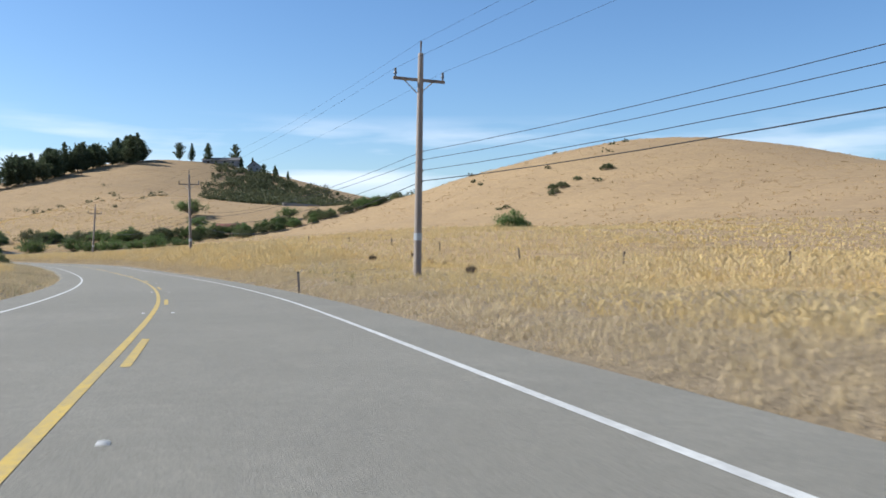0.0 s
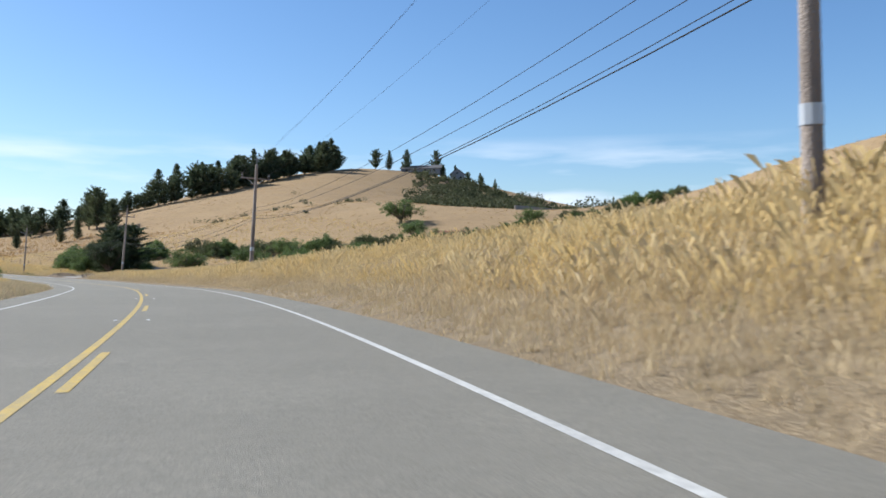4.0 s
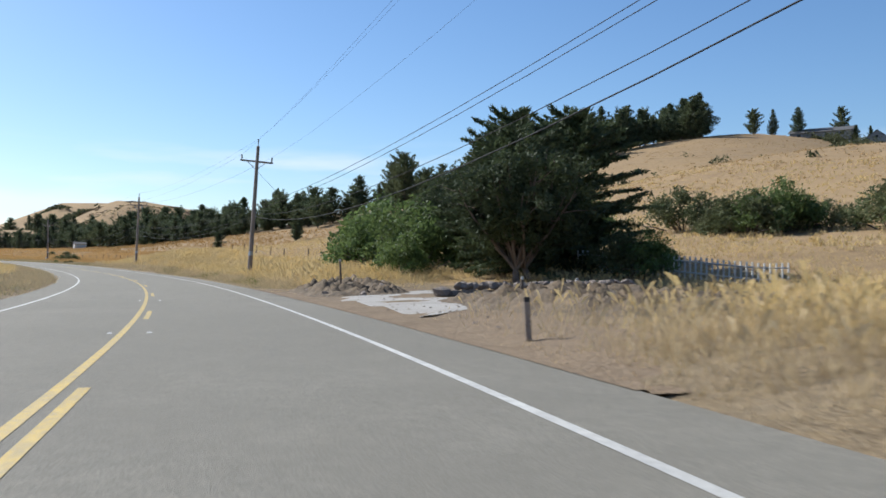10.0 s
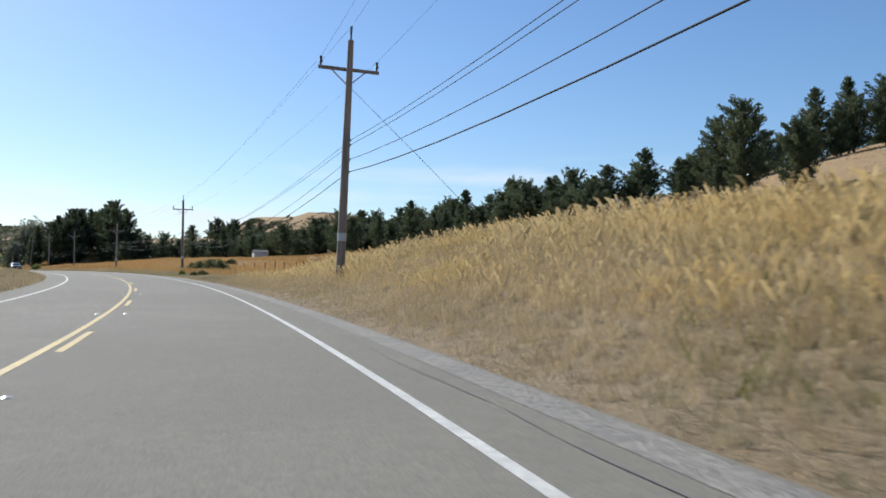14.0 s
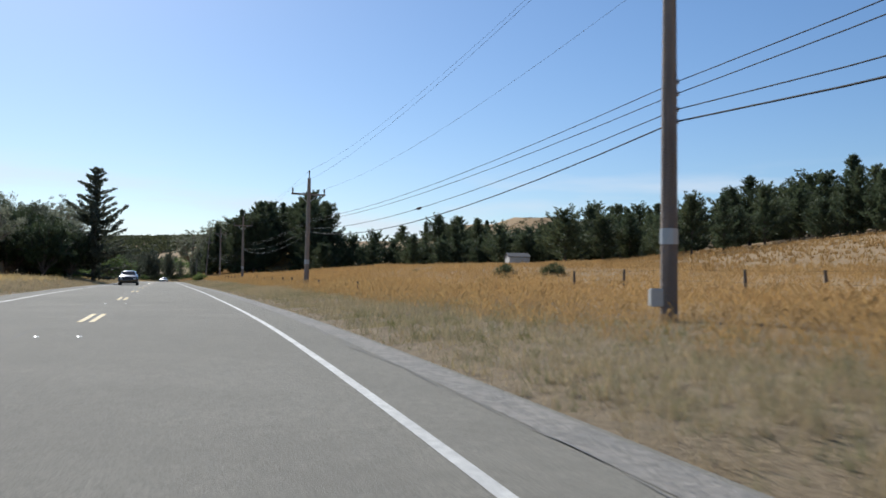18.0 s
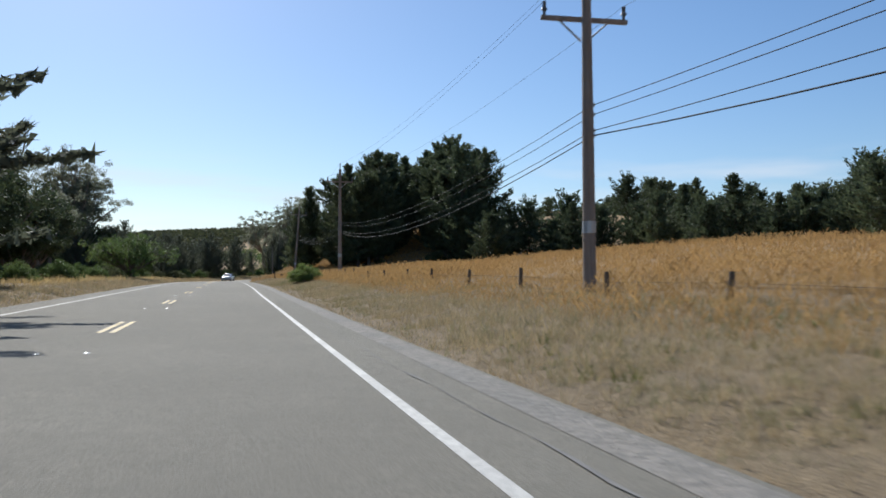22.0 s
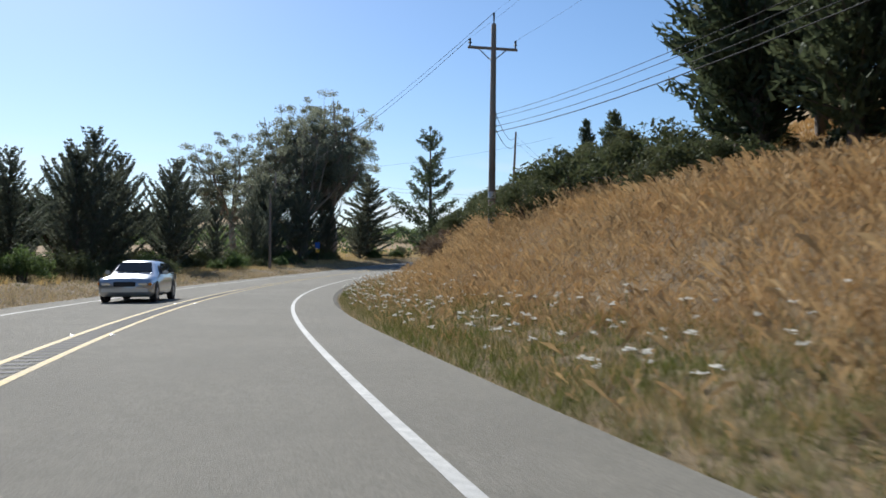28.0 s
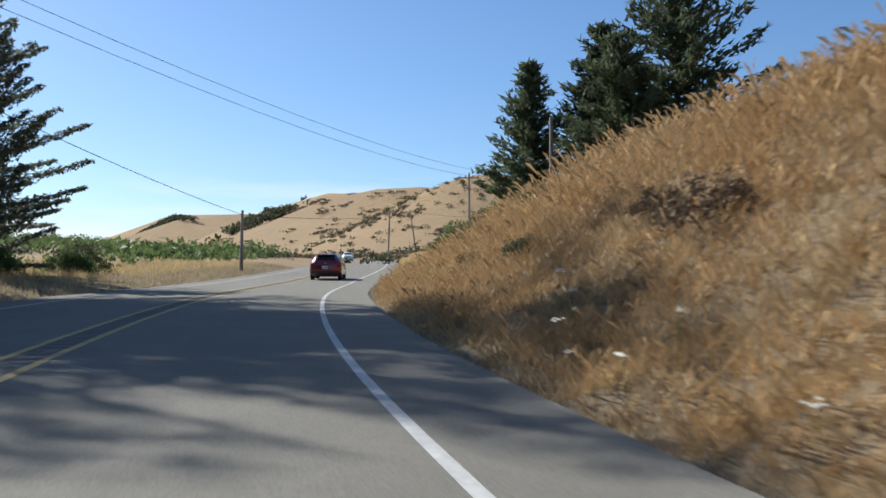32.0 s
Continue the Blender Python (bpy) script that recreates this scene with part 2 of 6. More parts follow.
M_SAGE = mat("coyote_brush", (0.095, 0.112, 0.05), 0.75, grain=((0.4, (0.125, 0.13, 0.062), 0.7, U),), vary=0.35, translucent=0.3)
M_BARK = mat("bark", (0.16, 0.125, 0.10), 0.9, grain=((3.0, (0.09, 0.07, 0.055), 0.8, (1, 1, 0.2)),), bump=1.0, bump_scale=14)
M_PALE_BARK = mat("eucalyptus_bark", (0.28, 0.23, 0.18), 0.8, grain=((1.0, (0.15, 0.12, 0.10), 0.8, (1, 1, 0.15)),), bump=0.5, bump_scale=9)
M_POLE = mat("weathered_pole_wood", (0.27, 0.215, 0.175), 0.85, grain=((5.0, (0.15, 0.12, 0.10), 0.8, (1, 1, 0.05)), (0.6, (0.33, 0.28, 0.24), 0.6, (1, 1, 0.3))), bump=0.8, bump_scale=25)
M_WIRE = mat("black_cable", (0.03, 0.03, 0.032), 0.8, spec=0.15)
M_INSUL = mat("dark_insulator", (0.10, 0.09, 0.085), 0.35)
M_STEEL = mat("galvanised_steel", (0.42, 0.43, 0.44), 0.5, 0.8)

M_MAROON = mat("maroon_car_paint", (0.16, 0.012, 0.02), 0.3, 0.3, coat=1.0)
M_SILVER = mat("silver_car_paint", (0.50, 0.51, 0.52), 0.32, 0.6, coat=1.0)
M_BLACK_PAINT = mat("black_car_paint", (0.012, 0.012, 0.014), 0.25, 0.2, coat=1.0)
M_WHITE_PAINT = mat("white_car_paint", (0.80, 0.80, 0.79), 0.3, coat=1.0)
M_GLASS = mat("dark_car_glass", (0.012, 0.014, 0.016), 0.03, spec=0.2)
M_TYRE = mat("tyre_rubber", (0.02, 0.02, 0.021), 0.85, bump=0.4, bump_scale=60)
M_TRIM = mat("black_plastic_trim", (0.025, 0.025, 0.027), 0.6, bump=0.3, bump_scale=120)
M_RED_LAMP = mat("red_lamp_glass", (0.35, 0.01, 0.012), 0.15, coat=1.0)
M_CLEAR_LAMP = mat("clear_lamp_glass", (0.75, 0.75, 0.73), 0.12, 0.3, coat=1.0)
M_AMBER_LAMP = mat("amber_lamp_glass", (0.75, 0.28, 0.03), 0.15, coat=1.0)
M_PLATE = mat("pale_plate", (0.62, 0.64, 0.68), 0.5)
M_CHROME = mat("chrome", (0.75, 0.75, 0.76), 0.12, 1.0)
M_BARN = mat("red_barn_boards", (0.17, 0.03, 0.032), 0.8, grain=((2.0, (0.11, 0.022, 0.022), 0.7, (1, 1, 0.1)),), bump=0.4, bump_scale=8)
M_ROOF = mat("dark_roof", (0.075, 0.075, 0.078), 0.8, grain=((1.5, (0.12, 0.115, 0.11), 0.6, U),))
M_SIDING = mat("grey_siding", (0.30, 0.30, 0.31), 0.8, grain=((2.0, (0.22, 0.22, 0.22), 0.6, (0.1, 0.1, 1)),))
M_PALE = mat("pale_wall", (0.62, 0.60, 0.56), 0.8, grain=((2.0, (0.48, 0.46, 0.42), 0.6, U),))
M_POST = mat("fence_post_wood", (0.15, 0.115, 0.085), 0.9, grain=((6.0, (0.09, 0.07, 0.055), 0.8, (1, 1, 0.1)),), vary=0.3, bump=0.8, bump_scale=30)
M_PICKET = mat("white_picket_paint", (0.50, 0.49, 0.46), 0.7, grain=((8.0, (0.45, 0.43, 0.4), 0.5, U),))
M_STONE = mat("field_stone", (0.165, 0.135, 0.112), 0.9, grain=((2.5, (0.25, 0.20, 0.16), 0.8, U), (14.0, (0.15, 0.12, 0.10), 0.6, U)), vary=0.35, bump=1.0, bump_scale=14)
M_EARTH = mat("broken_earth", (0.125, 0.088, 0.052), 0.95, grain=((1.5, (0.19, 0.135, 0.08), 0.7, U), (7.0, (0.066, 0.049, 0.031), 0.7, U)), bump=1.0, bump_scale=16)
M_CONCRETE = mat("pale_concrete", (0.34, 0.32, 0.285), 0.9, grain=((0.7, (0.27, 0.25, 0.22), 0.8, U), (9.0, (0.28, 0.26, 0.23), 0.5, U)), bump=0.6, bump_scale=30)
M_DIRT = mat("brown_dirt", (0.21, 0.152, 0.098), 0.95, spec=0.1, grain=((0.6, (0.155, 0.112, 0.072), 0.8, U), (5.0, (0.26, 0.195, 0.13), 0.6, U), (20.0, (0.14, 0.11, 0.078), 0.6, U)), bump=1.0, bump_scale=12)
M_PETAL = mat("white_umbel", (0.64, 0.62, 0.53), 0.85, vary=0.2, translucent=0.2)
M_BLUE = mat("blue_sign", (0.02, 0.10, 0.38), 0.5)
M_AMBER = mat("amber_reflector", (0.70, 0.35, 0.04), 0.3)

# ---- mesh helpers ----
def mesh_np(name, verts, faces, materials, index=None, smooth=False):
    """A mesh from arrays of corners and of equal-sided faces."""
    me = bpy.data.meshes.new(name)
    verts, faces = np.asarray(verts, np.float32), np.asarray(faces, np.int32)
    k = faces.shape[1]
    me.vertices.add(len(verts))
    me.vertices.foreach_set("co", verts.ravel())
    me.loops.add(faces.size)
    me.loops.foreach_set("vertex_index", faces.ravel())
    me.polygons.add(len(faces))
    me.polygons.foreach_set("loop_start", np.arange(0, faces.size, k, dtype=np.int32))
    if smooth:
        me.polygons.foreach_set("use_smooth", np.ones(len(faces), bool))
    for m in materials if isinstance(materials, (list, tuple)) else [materials]:
        me.materials.append(m)
    if index is not None:
        me.polygons.foreach_set("material_index", np.asarray(index, np.int32))
    me.update(calc_edges=True)
    return me


def child(name, me, parent, label=""):
    ob = new(name, me)
    ob.parent = parent
    if label:
        ob["label"] = label
    return ob


def part(name, bm, material, parent, label=""):
    me = bpy.data.meshes.new(name)
    bm.to_mesh(me)
    bm.free()
    me.materials.append(material)
    return child(name, me, parent, label)


def tube(points, radii, sides=6):
    """Corners and quads of a tapered tube along points."""
    pts = np.asarray(points, float)
    tang = np.gradient(pts, axis=0)
    tang /= np.linalg.norm(tang, axis=1)[:, None] + 1e-9
    ref = np.where(np.abs(tang[:, 2:3]) > 0.9, np.array([[1.0, 0, 0]]), np.array([[0, 0, 1.0]]))
    a = np.cross(tang, ref)
    a /= np.linalg.norm(a, axis=1)[:, None] + 1e-9
    b = np.cross(tang, a)
    ang = np.linspace(0, 2 * np.pi, sides, endpoint=False)
    ring = a[:, None] * np.cos(ang)[None, :, None] + b[:, None] * np.sin(ang)[None, :, None]
    v = pts[:, None] + ring * np.asarray(radii, float)[:, None, None]
    n = len(pts)
    i, j = np.meshgrid(np.arange(n - 1), np.arange(sides), indexing="ij")
    j2 = (j + 1) % sides
    f = np.stack([i * sides + j, i * sides + j2, (i + 1) * sides + j2, (i + 1) * sides + j], -1).reshape(-1, 4)
    v = v.reshape(-1, 3)
    return v, f


def join(pieces):
    """One set of corners and faces from several."""
    vs, fs, off = [], [], 0
    for v, f in pieces:
        vs.append(v)
        fs.append(np.asarray(f) + off)
        off += len(v)
    return np.vstack(vs), np.vstack(fs)


def box_bm(sx, sy, sz, at=(0, 0, 0), bevel=0.0, turn=None):
    bm = bmesh.new()
    bmesh.ops.create_cube(bm, size=1)
    bmesh.ops.scale(bm, vec=(sx, sy, sz), verts=bm.verts)
    if bevel:
        bmesh.ops.bevel(bm, geom=bm.edges[:], offset=bevel, segments=2, affect="EDGES")
    if turn:
        bmesh.ops.rotate(bm, cent=(0, 0, 0), matrix=turn, verts=bm.verts)
    bmesh.ops.translate(bm, vec=at, verts=bm.verts)
    return bm


def cyl_bm(r1, r2, depth, at=(0, 0, 0), sides=12, turn=None):
    bm = bmesh.new()
    bmesh.ops.create_cone(bm, cap_ends=True, segments=sides, radius1=r1, radius2=r2, depth=depth)
    if turn:
        bmesh.ops.rotate(bm, cent=(0, 0, 0), matrix=turn, verts=bm.verts)
    bmesh.ops.translate(bm, vec=at, verts=bm.verts)
    return bm


def smooth01(x):
    x = np.clip(x, 0, 1)
    return x * x * (3 - 2 * x)


# ---- the road's line ----
ROAD = [
    (30.3, -107.5, 2.31), (20.1, -81.4, 1.47), (11.6, -54.7, 0.63), (4.6, -27.6, -0.21), (-0.8, -0.1, -1.05), (-6.4, 27.8, -1.79), 
    (-13.9, 55.3, -2.44), (-23.1, 82.2, -2.93), (-34.0, 108.6, -3.15), (-46.6, 134.2, -3.50), (-60.6, 159.0, -3.98), (-76.3, 182.7, -4.32), 
    (-93.5, 205.5, -4.46), (-112.0, 227.1, -4.52), (-131.8, 247.6, -4.41), (-153.0, 266.7, -4.19), (-175.3, 284.4, -3.83), (-198.7, 300.7, -3.31), 
    (-223.1, 315.3, -2.76), (-248.5, 328.1, -2.24), (-274.5, 339.8, -1.80), (-300.6, 351.3, -1.49), (-326.7, 362.8, -1.24), (-352.8, 374.3, -0.94), 
    (-378.8, 385.9, -0.62), (-404.9, 397.3, -0.40), (-431.1, 408.6, -0.28), (-456.7, 421.0, -0.19), (-481.2, 435.6, -0.12), (-503.6, 453.1, 0.24), 
    (-523.7, 473.3, 0.90), (-538.9, 493.1, 1.90), (-551.7, 514.6, 2.90), (-564.9, 539.3, 4.44), (-578.7, 563.7, 5.98), (-593.0, 587.7, 7.52), 
    (-609.1, 610.6, 8.78), (-627.9, 631.4, 10.04), (-649.1, 649.7, 11.30), (-672.3, 665.4, 12.56),
]
def spline(ctrl, step):
    """Catmull-Rom through the control points, sampled about every step metres."""
    c = np.asarray(ctrl, float)
    c = np.vstack([2 * c[0] - c[1], c, 2 * c[-1] - c[-2]])
    out = []
    for i in range(1, len(c) - 2):
        k = max(2, int(round(np.linalg.norm(c[i + 1] - c[i]) / step)))
        u = np.linspace(0, 1, k, endpoint=False)[:, None]
        p0, p1, p2, p3 = c[i - 1], c[i], c[i + 1], c[i + 2]
        out.append(0.5 * (2 * p1 + (p2 - p0) * u + (2 * p0 - 5 * p1 + 4 * p2 - p3) * u**2 + (3 * p1 - p0 - 3 * p2 + p3) * u**3))
    return np.vstack(out + [c[-2:-1]])


RC = spline(ROAD, 1.0)
# the painted lines wander a little: metres along, metres to the right
DRIFT = [(30, -0.03), (76, 0.0), (145, 0.05), (168, 0.0), (190, 0.0), (237, 0.1), (260, -0.04), (283, -0.2), (329, -0.07), (398, 0.08), (421, 0.18), (443, 0.06), (489, 0.05), (512, 0.09), (537, 0.17), (561, 0.1),
         (586, 0.08), (609, 0.18), (640, 0.08), (668, 0.0), (703, -0.02), (726, -0.1), (749, -0.05), (790, 0.0)]
RS = np.r_[0, np.cumsum(np.linalg.norm(np.diff(RC[:, :2], axis=0), axis=1))]
RS -= RS[np.argmin(np.linalg.norm(RC[:, :2] - np.array([-1.1, -0.2]), axis=1))]
RT = np.gradient(RC[:, :2], axis=0)
RT /= np.linalg.norm(RT, axis=1)[:, None]
RN = np.stack([RT[:, 1], -RT[:, 0]], 1)      # to the right of the way
RC[:, :2] += RN * np.convolve(np.pad(np.interp(RS, *np.array(DRIFT).T), 8, "edge"), np.full(17, 1 / 17), "valid")[:, None]
LANE = 3.52


def on_road(s, d):
    """World x, y and the road's height at s metres along and d metres right of the yellow line."""
    s = np.asarray(s, float)
    x = np.interp(s, RS, RC[:, 0]) + d * np.interp(s, RS, RN[:, 0])
    y = np.interp(s, RS, RC[:, 1]) + d * np.interp(s, RS, RN[:, 1])
    return x, y, np.interp(s, RS, RC[:, 2])


def heading(s):
    """Degrees to the left of +y."""
    return math.degrees(math.atan2(-float(np.interp(s, RS, RT[:, 0])), float(np.interp(s, RS, RT[:, 1]))))


def road_frame(x, y):
    """s, d and the road's height next to places."""
    x, y = np.ravel(x), np.ravel(y)
    s, d, z = np.empty(len(x)), np.empty(len(x)), np.empty(len(x))
    cx, cy = RC[::3, 0], RC[::3, 1]
    for a in range(0, len(x), 20000):
        b = slice(a, a + 20000)
        k = 3 * np.argmin((x[b, None] - cx) ** 2 + (y[b, None] - cy) ** 2, axis=1)
        ex, ey = x[b] - RC[k, 0], y[b] - RC[k, 1]
        s[b] = RS[k] + ex * RT[k, 0] + ey * RT[k, 1]
        d[b] = ex * RN[k, 0] + ey * RN[k, 1]
        z[b] = np.interp(s[b], RS, RC[:, 2])
    return s, d, z


# the bank on the right: metres along, height, width of its face, slope behind it
BANK = np.array([(-120, 0.3, 5, 0.02), (20, 0.3, 5, 0.02), (50, 0.6, 5, 0.03), (78, 1.7, 6, 0.08), (98, 2.0, 6, 0.09), (128, 1.6, 5, 0.06), (152, 1.3, 4, 0.04),
                 (200, 1.0, 4, 0.02), (230, 0.8, 4, 0.0), (239, 0.3, 4, 0.0), (246, 0.05, 4, 0.0), (264, 0.05, 4, 0.0), (272, 0.4, 4, 0.04), (300, 0.6, 5, 0.08), (318, 0.9, 5, 0.08), (332, 1.6, 5, 0.09), (350, 1.8, 5, 0.08), (363, 1.1, 5, 0.05),
                 (380, 0.2, 5, 0.02), (465, 0.2, 5, 0.03), (500, 0.5, 6, 0.06), (570, 0.8, 6, 0.08)], float)
BANK_2 = np.array([(600, 0.7, 6, 0.07), (608, 0.55, 5, 0.06), (626, 0.6, 5, 0.05), (640, 1.0, 5, 0.06), (665, 2.2, 5, 0.22), (690, 3.6, 6.5, 0.28), (715, 4.3, 6.5, 0.34), (745, 4.0, 6, 0.3), (775, 3.3, 6, 0.22), (810, 2.4, 6, 0.12), (930, 1, 6, 0.03)], float)
BANK = np.vstack([BANK, BANK_2])
# hills: middle x, y, height, reach along and across, turn of the long side in degrees
HILLS = [(-131.7, 694.5, 59.0, 110.8, 187.8, 0), (-108, 339, 18, 65, 60, 0), (-47, 544, -9, 45, 92, 10), (105, 325, 36, 78, 92, 0), 
         (-860, 933, 62, 185, 172, 0), (-1349, 1293, 97, 246, 240, 0), (-1450, 820, 60, 420, 160, 20), (275, 704, 70, 150, 198, 0), (-1500, 250, 50, 500, 200, 100), (-682.7, 752, 58, 68.6, 47.4, 90), (-967.6, 1167.7, 50.5, 45.6, 63.7, 0), (-1191, 1280, 60, 95, 110, 0)]
SHOULDER = 1.35


def lumps(x, y, size, seed=0.0):
    """Smooth uneven ground, from -1 to 1."""
    a = np.sin(x / size + 1.3 + seed) * np.cos(y / size * 1.17 - 0.4 + seed) + 0.6 * np.sin((x * 0.8 + y * 0.6) / size * 1.9 + 2 * seed)
    return (a + 0.4 * np.sin((y * 0.9 - x * 0.45) / size * 3.3 + seed)) / 2.0


def ground_z(x, y, frame_sdz=None):
    x, y = np.ravel(np.asarray(x, float)), np.ravel(np.asarray(y, float))
    s, d, z = frame_sdz if frame_sdz is not None else road_frame(x, y)
    r = d - LANE - SHOULDER - 0.25 - 2.2 * np.interp(s, [630, 655, 725, 745], [0, 1, 1, 0.2])
    q = -d - LANE - SHOULDER - 0.1
    bh, bw, bm_ = (np.interp(s, BANK[:, 0], BANK[:, k]) for k in (1, 2, 3))
    right = bh * smooth01(r / bw) + bm_ * np.clip(r - bw * 0.8, 0, 28)
    left = 0.35 * smooth01(q / 5) + 0.01 * np.clip(q, 0, 60)
    side = np.where(d > 0, right, left)
    off = np.maximum(np.where(d > 0, r, q), 0)
    far = smooth01((off - 12) / 140)
    base = z * (1 - smooth01((off - 40) / 250)) + 0.0
    rise, dip = np.zeros_like(x), np.zeros_like(x)
    for cx, cy, h, a, b, turn in HILLS:
        c, k = math.cos(radians(turn)), math.sin(radians(turn))
        ex, ey = (x - cx) * c + (y - cy) * k, -(x - cx) * k + (y - cy) * c
        g = np.exp(-0.5 * ((ex / a) ** 2 + (ey / b) ** 2))
        rise += (max(h, 0) * g) ** 2
        dip += min(h, 0) * g
    hill = np.sqrt(rise) + dip
    bumps = 0.10 * lumps(x, y, 2.3) * smooth01(off / 2) + 0.5 * lumps(x, y, 14, 2) * far + 2.0 * lumps(x, y, 70, 4) * far * far
    under = -0.22 * (1 - smooth01((off + 0.0) / 0.8))
    return base + side + hill * far + bumps + under


def place_on(s, d):
    x, y, _ = on_road(s, d)
    return float(x), float(y), float(ground_z([x], [y])[0])


def put_on(x, y):
    return float(x), float(y), float(ground_z([x], [y])[0])


# ---- ground ----
def axis_steps(lo, hi, step, reach):
    out = list(np.arange(lo, hi, step))
    k, a, b = step, lo, hi
    left, right = [], []
    while a > -reach:
        k *= 1.25
        a -= k
        left.append(a)
    k = step
    while b < reach:
        right.append(b)
        k *= 1.25
        b += k
    return np.array(left[::-1] + out + right)


gx, gy = axis_steps(-640, 70, 1.6, 4200), axis_steps(-40, 620, 1.6, 4200)
GX, GY = np.meshgrid(gx, gy, indexing="ij")
GZ = ground_z(GX, GY).reshape(GX.shape)
gi, gj = np.meshgrid(np.arange(len(gx) - 1), np.arange(len(gy) - 1), indexing="ij")
gf = np.stack([gi * len(gy) + gj, (gi + 1) * len(gy) + gj, (gi + 1) * len(gy) + gj + 1, gi * len(gy) + gj + 1], -1).reshape(-1, 4)
mx, my = (gx[:-1] + gx[1:]) / 2, (gy[:-1] + gy[1:]) / 2
ms, md, _ = road_frame(*np.meshgrid(mx, my, indexing="ij"))
soil = (np.abs(md) < np.where(ms > 628, 26, 13)) & (ms > -60) & (ms < 830)
ground = new("ground", mesh_np("ground", np.stack([GX, GY, GZ], -1).reshape(-1, 3), gf, [M_GROUND, M_SOIL], soil, smooth=True))
tagged(ground, "rolling hills of dry golden grassland", "ground", kind="structure")

def sheet_z(x, y):
    """Height of the ground sheet itself, between its corners."""
    i = np.clip(np.searchsorted(gx, x) - 1, 0, len(gx) - 2)
    j = np.clip(np.searchsorted(gy, y) - 1, 0, len(gy) - 2)
    u, w = (x - gx[i]) / (gx[i + 1] - gx[i]), (y - gy[j]) / (gy[j + 1] - gy[j])
    a, b, c, d = GZ[i, j], GZ[i + 1, j], GZ[i + 1, j + 1], GZ[i, j + 1]
    one = np.where(u >= w, a + u * (b - a) + w * (c - b), a + w * (d - a) + u * (c - d))
    two = np.where(u + w <= 1, a + u * (b - a) + w * (d - a), c + (1 - u) * (d - c) + (1 - w) * (b - c))
    return np.maximum(one, two)


# ---- road ----
def strip(s0, s1, d0, d1, z0, z1, step=1.5, crown=True):
    """A ribbon along the road between two offsets, at heights over the road's line."""
    s = np.linspace(s0, s1, max(2, int((s1 - s0) / step) + 1))
    a, b = np.stack(on_road(s, d0), -1), np.stack(on_road(s, d1), -1)
    a[:, 2] += z0
    b[:, 2] += z1
    n = len(s)
    i = np.arange(n - 1)
    return np.vstack([a, b]), np.stack([i, i + n, i + n + 1, i + 1], -1)[:, ::-1]


S0, S1 = -110.0, 985.0
edge = LANE + SHOULDER
prof = [(-edge - 0.35, -0.22), (-edge, -0.03), (-LANE, -0.015), (0, 0.0), (LANE, -0.015), (edge, -0.035), (edge + 0.3, -0.24)]
road = new("road", mesh_np("road", *join([strip(S0, S1, a[0], b[0], a[1], b[1]) for a, b in zip(prof, prof[1:])]), M_ASPHALT))
tagged(road, "two-lane road of worn grey asphalt with paved shoulders", "road", kind="structure")
PAINT = 0.004


def line_mark(name, s0, s1, d, width, material, label):
    z = -0.015 * abs(d) / LANE + PAINT
    ob = child(name, mesh_np(name, *strip(s0, s1, d - width / 2, d + width / 2, z, z), material), road, label)
    return ob


line_mark("edge_line", S0, S1, LANE, 0.105, M_WHITE, "worn white edge line")
line_mark("edge_line", S0, S1, -LANE, 0.105, M_WHITE, "worn white edge line")
# yellow lines: solid stretches, and broken ones of 3.66 m in every 14.63 m
for a, b, d in ((S0, 420, -0.11), (597, 645, 0.11), (597, 645, -0.11), (645, S1, 0.25), (645, S1, -0.25)):
    line_mark("centre_line", a, b, d, 0.11, M_YELLOW, "solid yellow centre line")
def dash_at(k):
    """Where the broken line's piece k begins."""
    return float(np.interp(k, [-8, 0, 17, 20, 27, 39, 52], [-107.3, 9.75, 263.4, 306.0, 401.5, 580.3, 770.5]))


for k in range(-7, 42):
    s = dash_at(k)
    if s < 593:
        line_mark("centre_dash", s, s + 3.66, 0.11, 0.11, M_YELLOW, "")
        if s > 420:
            line_mark("centre_dash", s, s + 3.66, -0.11, 0.11, M_YELLOW, "")
stud_mesh = mesh_np("road_stud", [(-0.042, -0.042, 0), (0.042, -0.042, 0), (0.042, 0.042, 0), (-0.042, 0.042, 0), (-0.03, -0.025, 0.015), (0.03, -0.025, 0.015), (0.03, 0.025, 0.015), (-0.03, 0.025, 0.015)],
                    [(4, 5, 6, 7), (0, 1, 5, 4), (1, 2, 6, 5), (2, 3, 7, 6), (3, 0, 4, 7)], M_STUD)
for k in range(-4, 50):
    for d in (-0.3, 0.32):
        s = dash_at(k) - 4.2
        x, y, z = on_road(s, d)
        stud = child("road_stud", stud_mesh, road)
        stud.matrix_world = pose(float(x), float(y), float(z) + 0.001, 0, 0, heading(s))
rumble = [strip(s, s + 0.18, -0.17, 0.17, 0.005, 0.005, 0.2) for s in np.arange(646, 860, 0.42)]
tagged(child("rumble_strip", mesh_np("rumble_strip", *join(rumble), M_GROOVE), road, "dark grooves of a rumble strip between the yellow lines"), kind="stuff")


